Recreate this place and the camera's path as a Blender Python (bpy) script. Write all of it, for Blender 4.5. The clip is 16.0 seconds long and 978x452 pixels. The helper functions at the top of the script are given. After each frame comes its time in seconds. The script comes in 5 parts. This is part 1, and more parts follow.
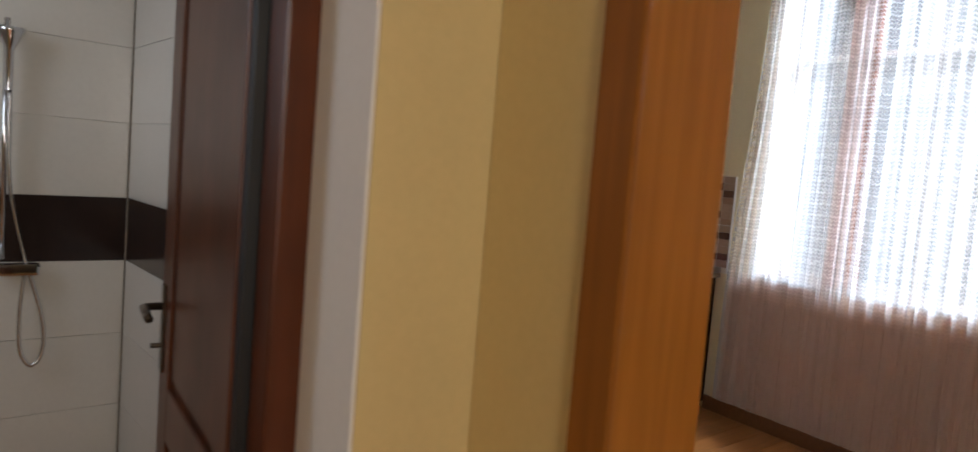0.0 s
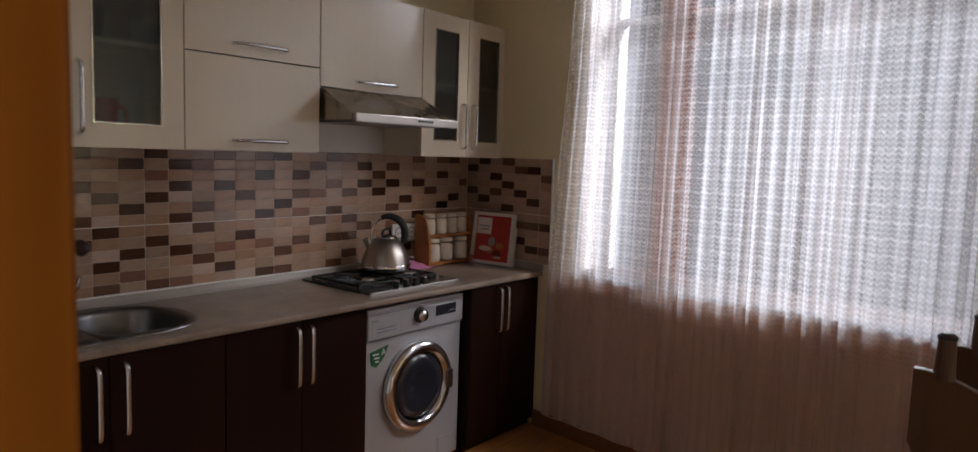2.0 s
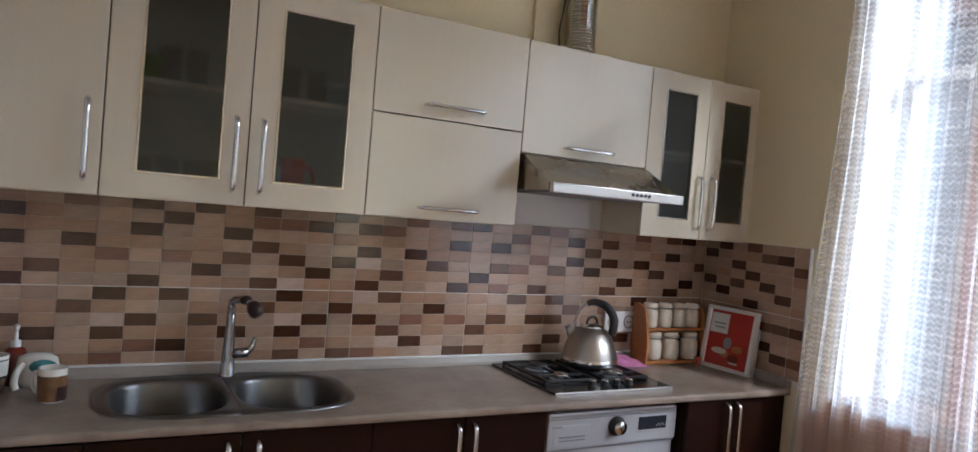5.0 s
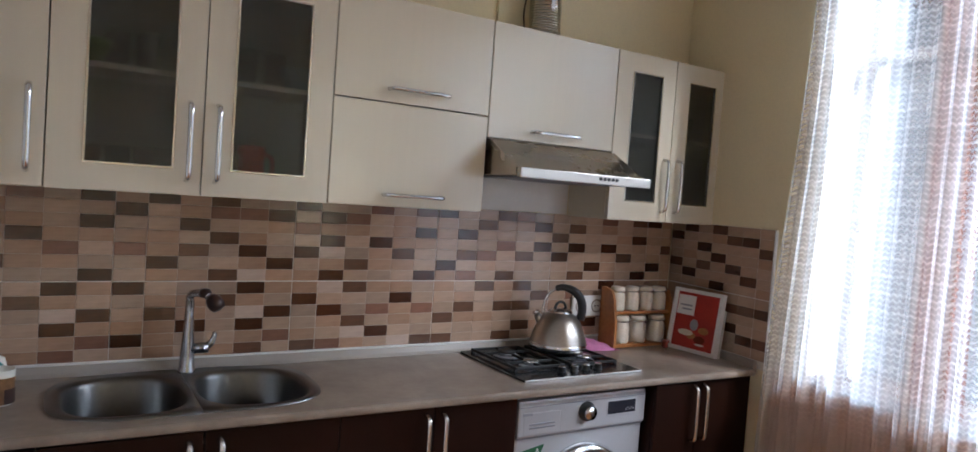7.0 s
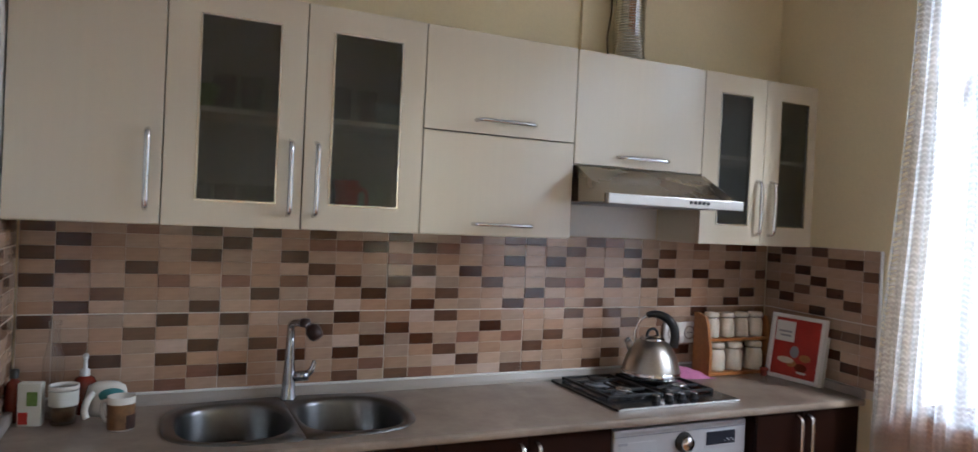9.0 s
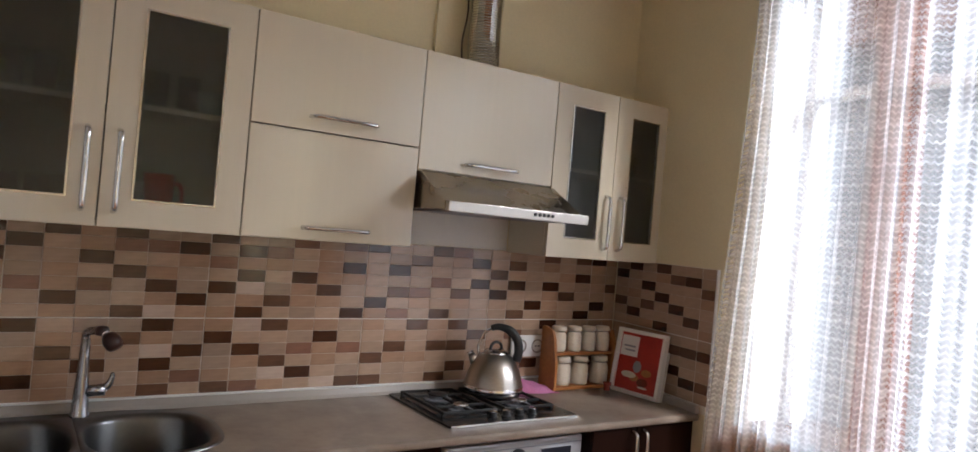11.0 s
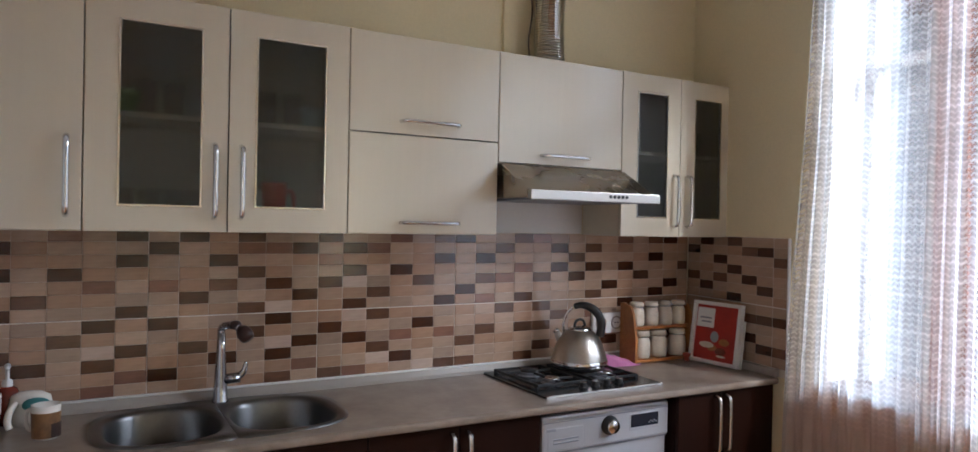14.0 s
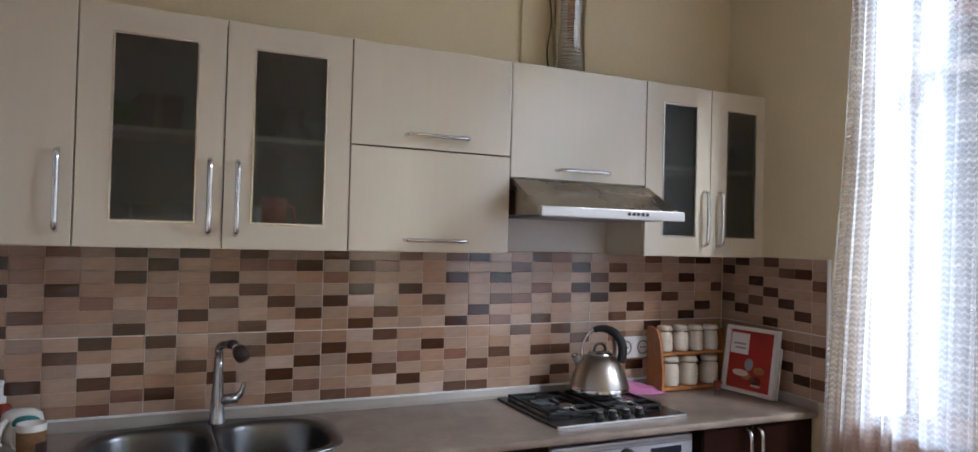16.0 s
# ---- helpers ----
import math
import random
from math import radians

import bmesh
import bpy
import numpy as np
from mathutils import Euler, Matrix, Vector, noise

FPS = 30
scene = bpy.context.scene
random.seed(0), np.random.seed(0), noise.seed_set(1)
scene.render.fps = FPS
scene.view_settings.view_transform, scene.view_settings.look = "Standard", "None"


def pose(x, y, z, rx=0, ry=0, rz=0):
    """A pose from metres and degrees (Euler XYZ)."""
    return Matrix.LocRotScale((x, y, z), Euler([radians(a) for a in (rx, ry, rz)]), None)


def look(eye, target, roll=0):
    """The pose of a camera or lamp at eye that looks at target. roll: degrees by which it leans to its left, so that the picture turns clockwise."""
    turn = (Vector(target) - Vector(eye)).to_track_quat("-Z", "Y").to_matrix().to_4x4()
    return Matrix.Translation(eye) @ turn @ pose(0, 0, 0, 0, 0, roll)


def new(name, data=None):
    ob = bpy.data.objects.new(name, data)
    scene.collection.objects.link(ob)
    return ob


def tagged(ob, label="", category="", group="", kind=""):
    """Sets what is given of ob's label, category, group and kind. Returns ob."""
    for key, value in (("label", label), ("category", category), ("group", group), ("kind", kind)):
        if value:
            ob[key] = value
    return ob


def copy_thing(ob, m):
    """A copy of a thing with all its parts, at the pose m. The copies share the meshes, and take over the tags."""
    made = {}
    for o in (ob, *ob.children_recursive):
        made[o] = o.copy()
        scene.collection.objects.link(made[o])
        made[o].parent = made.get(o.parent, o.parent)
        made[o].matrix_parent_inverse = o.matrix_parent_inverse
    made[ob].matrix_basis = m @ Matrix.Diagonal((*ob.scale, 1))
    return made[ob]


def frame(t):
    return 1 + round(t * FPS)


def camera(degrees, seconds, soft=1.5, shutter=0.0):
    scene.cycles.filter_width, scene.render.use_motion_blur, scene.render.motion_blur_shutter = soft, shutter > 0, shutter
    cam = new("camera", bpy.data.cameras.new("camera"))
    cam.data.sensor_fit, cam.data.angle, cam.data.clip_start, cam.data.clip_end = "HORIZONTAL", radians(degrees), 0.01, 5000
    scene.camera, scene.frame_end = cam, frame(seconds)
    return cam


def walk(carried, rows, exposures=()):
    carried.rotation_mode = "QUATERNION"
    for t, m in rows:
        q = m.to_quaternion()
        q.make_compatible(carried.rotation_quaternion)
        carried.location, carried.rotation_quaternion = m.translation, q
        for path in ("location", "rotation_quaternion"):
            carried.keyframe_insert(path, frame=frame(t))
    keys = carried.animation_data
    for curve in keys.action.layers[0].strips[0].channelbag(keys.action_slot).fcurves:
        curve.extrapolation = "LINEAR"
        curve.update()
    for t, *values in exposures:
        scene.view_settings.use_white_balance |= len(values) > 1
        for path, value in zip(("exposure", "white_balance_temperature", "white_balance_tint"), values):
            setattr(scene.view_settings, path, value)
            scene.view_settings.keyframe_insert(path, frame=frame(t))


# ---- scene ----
# ---------------------------------------------------------------- camera
cam = camera(69.1, 16.0, soft=1.5, shutter=0.3)
PATH = [
    (0, (2.079, 1.132, 1.352), (3.387, 2.638, 1.199), 4.6),
    (0.3, (2.226, 1.065, 1.364), (3.536, 2.569, 1.222), 5.0),
    (0.5, (2.276, 1.014, 1.372), (3.587, 2.518, 1.237), 4.0),
    (0.6, (2.295, 1.005, 1.374), (3.613, 2.503, 1.239), 3.6),
    (0.9, (2.403, 1.031, 1.39), (3.799, 2.456, 1.249), 2.8),
    (1, (2.455, 1.078, 1.397), (3.903, 2.451, 1.261), 2.9),
    (1.5, (2.731, 1.278, 1.43), (4.255, 2.57, 1.359), 4.3),
    (2, (2.893, 1.345, 1.452), (4.446, 2.589, 1.252), 1.9),
    (2.1, (2.914, 1.341, 1.434), (4.463, 2.592, 1.247), 1.1),
    (2.5, (3.072, 1.375, 1.438), (4.423, 2.847, 1.335), 2.1),
    (3, (3.259, 1.41, 1.453), (4.437, 3.025, 1.385), 3.7),
    (3.5, (3.367, 1.494, 1.464), (4.553, 3.103, 1.407), 2.5),
    (4, (3.444, 1.475, 1.468), (4.507, 3.168, 1.451), 3.8),
    (4.2, (3.475, 1.452, 1.47), (4.439, 3.205, 1.464), 4.6),
    (6.3, (3.292, 1.573, 1.498), (4.305, 3.295, 1.396), 4.7),
    (6.5, (3.313, 1.564, 1.489), (4.365, 3.262, 1.38), 4.3),
    (7, (3.426, 1.539, 1.496), (4.48, 3.237, 1.411), 4.1),
    (7.5, (3.532, 1.519, 1.48), (4.272, 3.377, 1.469), 5.1),
    (8, (3.541, 1.518, 1.494), (4.123, 3.432, 1.501), 3.6),
    (8.5, (3.471, 1.536, 1.498), (4.135, 3.422, 1.509), 3.4),
    (9, (3.398, 1.541, 1.498), (4.248, 3.351, 1.475), 2.7),
    (9.5, (3.366, 1.533, 1.483), (4.325, 3.287, 1.414), 2.7),
    (10, (3.461, 1.512, 1.506), (4.474, 3.235, 1.427), 4.5),
    (10.2, (3.516, 1.49, 1.517), (4.534, 3.21, 1.469), 5.1),
    (12.3, (3.639, 1.693, 1.49), (4.877, 3.263, 1.537), 3.0),
    (12.5, (3.617, 1.655, 1.496), (4.833, 3.241, 1.552), 2.6),
    (13, (3.565, 1.506, 1.472), (4.645, 3.187, 1.547), 3.8),
    (13.5, (3.505, 1.437, 1.467), (4.474, 3.186, 1.444), 3.2),
    (14, (3.418, 1.443, 1.477), (4.407, 3.182, 1.47), 1.1),
    (14.5, (3.358, 1.467, 1.468), (4.45, 3.142, 1.409), 1.6),
    (15, (3.421, 1.479, 1.465), (4.526, 3.144, 1.398), 1.5),
    (15.5, (3.579, 1.483, 1.479), (4.51, 3.253, 1.461), 2.3),
    (16, (3.624, 1.478, 1.487), (4.473, 3.289, 1.522), 1.5),
]

EXPOSURES = [
    (0.0, 0.08, 6350, 11), (0.6, 0.0, 6300, 12), (0.9, -0.3, 6200, 12), (1.2, -1.95, 5800, 13), (1.6, -1.95, 5700, 14), (2.0, -1.0, 6950, 20), (2.4, -0.45, 8550, 27), (2.8, 0.18, 8650, 25),
    (3.2, 0.03, 7130, 16), (3.6, -0.02, 6280, 11), (6.5, -0.02, 5930, 12), (8.0, 0.13, 6030, 11), (9.0, 0.03, 5930, 11), (10.2, -0.02, 6130, 12), (12.3, -0.12, 7280, 18), (13.0, -0.12, 6880, 14), (13.5, 0.0, 6080, 13), (14.3, 0.0, 6030, 13), (15.0, -0.02, 6030, 15), (16.0, 0.03, 5880, 12),
]
walk(cam, [(t, look(eye, target, roll)) for t, eye, target, roll in PATH], EXPOSURES)

# ---------------------------------------------------------------- world and light
world = bpy.data.worlds.new("sky")
world.use_nodes = True
scene.world = world
wn = world.node_tree
sky = wn.nodes.new("ShaderNodeTexSky")
sky.sky_type = "NISHITA"
sky.sun_disc = False
sky.sun_elevation = radians(48)
sky.sun_rotation = radians(250)
wn.links.new(sky.outputs[0], wn.nodes["Background"].inputs[0])
wn.nodes["Background"].inputs[1].default_value = 0.12

sun_data = bpy.data.lights.new("sun", "SUN")
sun_data.energy, sun_data.angle, sun_data.color = 3.0, radians(0.6), (1.0, 0.95, 0.88)
sun = new("sun", sun_data)
sun.matrix_basis = look((-6, 3, 9), (0, 0, 0))


def area_lamp(name, m, sx, sy, watts, colour):
    d = bpy.data.lights.new(name, "AREA")
    d.shape, d.size, d.size_y, d.energy, d.color = "RECTANGLE", sx, sy, watts, colour
    o = new(name, d)
    o.matrix_basis = m
    return o


# Plan. The window wall is out of square by ANG; wall_at() gives a place by its way along it, its way into the room and its height.
ANG = radians(7.2)
XL, XR, YB, ZC = 3.02, 6.07, 4.065, 2.95
WALL_R = Matrix.Translation((XR, YB, 0)) @ Matrix.Rotation(-ANG, 4, "Z") @ Matrix(((0, -1, 0, 0), (-1, 0, 0, 0), (0, 0, 1, 0), (0, 0, 0, 1)))


def wall_at(u, n, z):
    return WALL_R @ Vector((u, n, z))


def skew_x(y, n=0.0):
    """x of the window wall's face, n into the room, at y."""
    return XR - (YB - y) * math.tan(ANG) - n / math.cos(ANG)


WIN_U0, WIN_U1, WIN_Z0, WIN_Z1 = 0.86, 2.62, 0.865, 2.62
# second opening is an unseen addition that lets the fill lamp in
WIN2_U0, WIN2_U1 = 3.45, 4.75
area_lamp("window_daylight", look(wall_at(2.0, -4.6, 3.9), wall_at(1.8, 0.0, 1.7)), 5.2, 1.7, 1250.0, (0.77, 0.88, 1.0))
# added fill lamp: brightens the room by bounce off floor and walls
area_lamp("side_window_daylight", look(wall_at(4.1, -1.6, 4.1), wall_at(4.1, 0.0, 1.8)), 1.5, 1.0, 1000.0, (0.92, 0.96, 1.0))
area_lamp("bathroom_daylight", look((1.25, 3.3, 1.9), (2.6, 3.2, 1.4)), 0.6, 0.8, 8.0, (0.80, 0.88, 1.0))
area_lamp("hall_daylight", look((1.75, -0.93, 1.7), (2.4, 1.6, 1.25)), 0.9, 1.3, 37.0, (1.0, 0.95, 0.86))


# ---------------------------------------------------------------- materials
def material(name, colour, rough=0.5, metal=0.0, spots=0.0, spot_scale=8.0, grain=0.0, grain_scale=(60, 60, 60), bump=0.0, vary=0.0,
             colour2=None, coat=0.0, rough_var=0.15, spec=0.5, transmission=0.0, alpha=1.0):
    m = bpy.data.materials.new(name)
    m.use_nodes = True
    nt = m.node_tree
    b = nt.nodes["Principled BSDF"]
    b.inputs["Roughness"].default_value = rough
    b.inputs["Metallic"].default_value = metal
    b.inputs["Coat Weight"].default_value = coat
    b.inputs["Coat Roughness"].default_value = 0.12
    b.inputs["Specular IOR Level"].default_value = spec
    b.inputs["Transmission Weight"].default_value = transmission
    b.inputs["Alpha"].default_value = alpha
    tc = nt.nodes.new("ShaderNodeTexCoord")
    big = nt.nodes.new("ShaderNodeTexNoise")
    big.inputs["Scale"].default_value, big.inputs["Detail"].default_value = spot_scale, 4
    nt.links.new(tc.outputs["Object"], big.inputs["Vector"])
    ramp = nt.nodes.new("ShaderNodeMapRange")
    ramp.inputs[1].default_value, ramp.inputs[2].default_value = 0.3, 0.7
    nt.links.new(big.outputs["Fac"], ramp.inputs[0])
    mix = nt.nodes.new("ShaderNodeMix")
    mix.data_type = "RGBA"
    c2 = colour2 or tuple(c * (1 - spots) for c in colour)
    mix.inputs[6].default_value = (*colour, 1)
    mix.inputs[7].default_value = (*c2, 1)
    nt.links.new(ramp.outputs[0], mix.inputs[0])
    mp = nt.nodes.new("ShaderNodeMapping")
    mp.inputs["Scale"].default_value = grain_scale
    nt.links.new(tc.outputs["Object"], mp.inputs[0])
    fine = nt.nodes.new("ShaderNodeTexNoise")
    fine.inputs["Scale"].default_value, fine.inputs["Detail"].default_value = 1.0, 5
    nt.links.new(mp.outputs[0], fine.inputs["Vector"])
    hsv = nt.nodes.new("ShaderNodeHueSaturation")
    val = nt.nodes.new("ShaderNodeMapRange")
    val.inputs[1].default_value, val.inputs[2].default_value = 0.25, 0.75
    val.inputs[3].default_value, val.inputs[4].default_value = 1 - grain, 1 + grain
    nt.links.new(fine.outputs["Fac"], val.inputs[0])
    last = val.outputs[0]
    if vary:
        info = nt.nodes.new("ShaderNodeObjectInfo")
        geo = nt.nodes.new("ShaderNodeNewGeometry")
        add = nt.nodes.new("ShaderNodeMath")
        add.operation = "ADD"
        nt.links.new(info.outputs["Random"], add.inputs[0])
        nt.links.new(geo.outputs["Random Per Island"], add.inputs[1])
        fr = nt.nodes.new("ShaderNodeMath")
        fr.operation = "FRACT"
        nt.links.new(add.outputs[0], fr.inputs[0])
        vr = nt.nodes.new("ShaderNodeMapRange")
        vr.inputs[3].default_value, vr.inputs[4].default_value = 1 - vary, 1 + vary
        nt.links.new(fr.outputs[0], vr.inputs[0])
        mul = nt.nodes.new("ShaderNodeMath")
        mul.operation = "MULTIPLY"
        nt.links.new(last, mul.inputs[0])
        nt.links.new(vr.outputs[0], mul.inputs[1])
        last = mul.outputs[0]
    nt.links.new(mix.outputs[2], hsv.inputs["Color"])
    nt.links.new(last, hsv.inputs["Value"])
    nt.links.new(hsv.outputs[0], b.inputs["Base Color"])
    rr = nt.nodes.new("ShaderNodeMapRange")
    rr.inputs[3].default_value, rr.inputs[4].default_value = max(0.02, rough * (1 - rough_var)), min(1, rough * (1 + rough_var))
    nt.links.new(big.outputs["Fac"], rr.inputs[0])
    nt.links.new(rr.outputs[0], b.inputs["Roughness"])
    if bump:
        bp = nt.nodes.new("ShaderNodeBump")
        bp.inputs["Strength"].default_value, bp.inputs["Distance"].default_value = bump, 0.002
        nt.links.new(fine.outputs["Fac"], bp.inputs["Height"])
        nt.links.new(bp.outputs[0], b.inputs["Normal"])
    return m


def glass_material(name, tint, see, rough=0.05, gloss=0.06):
    """A thin pane: part see-through, part gloss."""
    m = bpy.data.materials.new(name)
    m.use_nodes = True
    nt = m.node_tree
    nt.nodes.remove(nt.nodes["Principled BSDF"])
    out = nt.nodes["Material Output"]
    tr = nt.nodes.new("ShaderNodeBsdfTransparent")
    tr.inputs[0].default_value = (*[c * see for c in tint], 1)
    body = nt.nodes.new("ShaderNodeBsdfDiffuse")
    body.inputs[0].default_value = (*[c * 0.35 for c in tint], 1)
    mx = nt.nodes.new("ShaderNodeMixShader")
    mx.inputs[0].default_value = 0.055 if see < 0.93 else 0.01
    nt.links.new(tr.outputs[0], mx.inputs[1])
    nt.links.new(body.outputs[0], mx.inputs[2])
    gl = nt.nodes.new("ShaderNodeBsdfGlossy")
    gl.inputs["Roughness"].default_value = rough
    lw = nt.nodes.new("ShaderNodeLayerWeight")
    pw = nt.nodes.new("ShaderNodeMath")
    pw.operation = "POWER"
    pw.inputs[1].default_value = 4.0
    ma = nt.nodes.new("ShaderNodeMath")
    ma.operation = "MULTIPLY_ADD"
    ma.inputs[1].default_value, ma.inputs[2].default_value = 0.75, gloss
    nt.links.new(lw.outputs["Facing"], pw.inputs[0])
    nt.links.new(pw.outputs[0], ma.inputs[0])
    top = nt.nodes.new("ShaderNodeMixShader")
    nt.links.new(ma.outputs[0], top.inputs[0])
    nt.links.new(mx.outputs[0], top.inputs[1])
    nt.links.new(gl.outputs[0], top.inputs[2])
    nt.links.new(top.outputs[0], out.inputs[0])
    return m


def cloth_material(name, colour):
    """Thin woven cloth that lets some light through."""
    m = bpy.data.materials.new(name)
    m.use_nodes = True
    nt = m.node_tree
    b = nt.nodes["Principled BSDF"]
    b.inputs["Base Color"].default_value = (*colour, 1)
    b.inputs["Roughness"].default_value = 0.9
    wv = nt.nodes.new("ShaderNodeTexNoise")
    wv.inputs["Scale"].default_value = 220
    bp = nt.nodes.new("ShaderNodeBump")
    bp.inputs["Strength"].default_value, bp.inputs["Distance"].default_value = 0.3, 0.001
    nt.links.new(wv.outputs["Fac"], bp.inputs["Height"])
    nt.links.new(bp.outputs[0], b.inputs["Normal"])
    tl = nt.nodes.new("ShaderNodeBsdfTranslucent")
    tl.inputs[0].default_value = (*colour, 1)
    tr = nt.nodes.new("ShaderNodeBsdfTransparent")
    a = nt.nodes.new("ShaderNodeMixShader")
    a.inputs[0].default_value = 0.55
    nt.links.new(b.outputs[0], a.inputs[1])
    nt.links.new(tl.outputs[0], a.inputs[2])
    c = nt.nodes.new("ShaderNodeMixShader")
    c.inputs[0].default_value = 0.10
    nt.links.new(a.outputs[0], c.inputs[1])
    nt.links.new(tr.outputs[0], c.inputs[2])
    nt.links.new(c.outputs[0], nt.nodes["Material Output"].inputs[0])
    return m


M = {}
M["wall"] = material("cream_wall_paint", (0.79, 0.68, 0.44), 0.75, spots=0.07, spot_scale=1.6, grain=0.03, grain_scale=(90, 90, 90), bump=0.12)
M["hall"] = material("yellow_wall_paint", (0.61, 0.475, 0.225), 0.55, spots=0.06, spot_scale=2.0, grain=0.03, grain_scale=(70, 70, 70), bump=0.10)
M["white_wall"] = material("white_wall_paint", (0.72, 0.70, 0.67), 0.7, spots=0.05, spot_scale=2.0, grain=0.02, bump=0.08)
M["ceiling"] = material("white_ceiling_paint", (0.85, 0.84, 0.81), 0.85, spots=0.04, spot_scale=1.5, grain=0.02, bump=0.06)
M["cream"] = material("cream_foil_front", (0.645, 0.575, 0.45), 0.20, rough_var=0.02, spots=0.015, spot_scale=2.5, grain=0.012, grain_scale=(55, 55, 2.0), bump=0.02, coat=0.4)
M["cream_side"] = material("cream_board", (0.66, 0.60, 0.47), 0.5, spots=0.04, grain=0.02)
M["inner"] = material("cabinet_inside_board", (0.42, 0.40, 0.36), 0.6, spots=0.05, grain=0.02)
M["dark"] = material("dark_brown_front", (0.0165, 0.0054, 0.0030), 0.42, spec=0.14, spots=0.2, spot_scale=4, grain=0.18, grain_scale=(8, 60, 3), bump=0.03)
M["worktop"] = material("mottled_beige_worktop", (0.285, 0.226, 0.178), 0.30, colour2=(0.20, 0.153, 0.118), spot_scale=9, grain=0.10, grain_scale=(45, 45, 45), coat=0.1)
M["trim"] = material("beige_plastic_trim", (0.33, 0.29, 0.255), 0.35, spots=0.05, grain=0.02)
M["steel"] = material("brushed_steel", (0.46, 0.425, 0.38), 0.30, 1.0, spots=0.08, spot_scale=6, grain=0.06, grain_scale=(3, 140, 140), bump=0.03)
# hood body steel: the dim room's brownish reflection is put into the colour
M["hood_steel"] = material("brushed_steel_dim_reflection", (0.37, 0.33, 0.28), 0.27, 1.0, spots=0.10, spot_scale=6, grain=0.06, grain_scale=(3, 140, 140), bump=0.03)
M["sink_steel"] = material("sink_steel", (0.185, 0.183, 0.18), 0.30, 1.0, spots=0.12, spot_scale=14, grain=0.05, grain_scale=(90, 90, 90), bump=0.02)
M["duct_foil"] = material("crinkled_aluminium_foil", (0.66, 0.65, 0.62), 0.17, 1.0, spots=0.10, spot_scale=30, grain=0.08, grain_scale=(25, 25, 120), bump=0.25)
M["chrome"] = material("polished_chrome", (0.72, 0.72, 0.73), 0.10, 1.0, spots=0.05, grain=0.01)
M["tap_chrome"] = material("worn_tap_chrome", (0.46, 0.47, 0.50), 0.15, 1.0, spots=0.2, spot_scale=40, grain=0.03)
M["satin"] = material("satin_nickel", (0.70, 0.69, 0.67), 0.26, 1.0, spots=0.06, grain=0.02)
M["black"] = material("black_enamel", (0.012, 0.012, 0.013), 0.22, spots=0.2, grain=0.05)
M["iron"] = material("black_cast_iron", (0.014, 0.014, 0.014), 0.55, spots=0.2, grain=0.15, bump=0.15)
M["black_plastic"] = material("black_plastic", (0.015, 0.015, 0.016), 0.4, spots=0.1, grain=0.05)
M["silver"] = material("silver_grey_lacquer", (0.45, 0.455, 0.475), 0.36, 0.35, spots=0.04, grain=0.015)
# darker grey of small parts; also paints the panel grooves' shade
M["silver_dark"] = material("dark_silver_grey_groove_shade", (0.24, 0.25, 0.275), 0.4, 0.3, spots=0.05, grain=0.02)
M["display"] = material("dark_display_glass", (0.02, 0.022, 0.03), 0.12, spots=0.1, grain=0.02)
M["green"] = material("green_sticker", (0.012, 0.10, 0.04), 0.45, spots=0.1, grain=0.03)
M["white"] = material("white_glazed_ceramic", (0.74, 0.70, 0.63), 0.22, spots=0.06, spot_scale=20, grain=0.03)
M["white_plastic"] = material("white_plastic", (0.75, 0.74, 0.72), 0.35, spots=0.04, grain=0.02)
M["print"] = material("printed_grey_mark", (0.30, 0.31, 0.34), 0.5, spots=0.05)
M["casing"] = material("honey_brown_veneer", (0.32, 0.119, 0.013), 0.5, spec=0.15, colour2=(0.28, 0.100, 0.011), spot_scale=3.0, grain=0.16, grain_scale=(45, 45, 2.5), bump=0.05)
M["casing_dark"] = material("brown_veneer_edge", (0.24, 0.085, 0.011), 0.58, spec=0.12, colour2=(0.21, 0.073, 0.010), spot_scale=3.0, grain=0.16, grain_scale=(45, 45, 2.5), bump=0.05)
M["bath_wood"] = material("dark_mahogany_wood", (0.105, 0.028, 0.009), 0.36, spec=0.3, colour2=(0.065, 0.017, 0.006), spot_scale=5, grain=0.2, grain_scale=(40, 40, 2.2), bump=0.06, coat=0.06)
M["rubber"] = material("black_door_seal", (0.006, 0.005, 0.005), 0.6)
M["bronze"] = material("dark_bronze", (0.09, 0.065, 0.045), 0.35, 0.8, spots=0.1)
M["nozzle"] = material("dark_brown_plastic", (0.040, 0.016, 0.012), 0.35, spots=0.2, spot_scale=40, grain=0.05)
M["bath_tile"] = material("glazed_ivory_tile", (0.66, 0.62, 0.55), 0.2, spots=0.05, spot_scale=3, grain=0.02, vary=0.03)
M["bath_band"] = material("glazed_dark_brown_tile", (0.035, 0.022, 0.018), 0.15, spots=0.15, grain=0.04, vary=0.1)
M["grout"] = material("pale_grout", (0.56, 0.47, 0.385), 0.8, spots=0.12, spot_scale=12, grain=0.06, bump=0.2)
M["joint"] = material("ivory_tile_joint", (0.78, 0.71, 0.61), 0.8, spots=0.15, spot_scale=12, grain=0.06, bump=0.2)
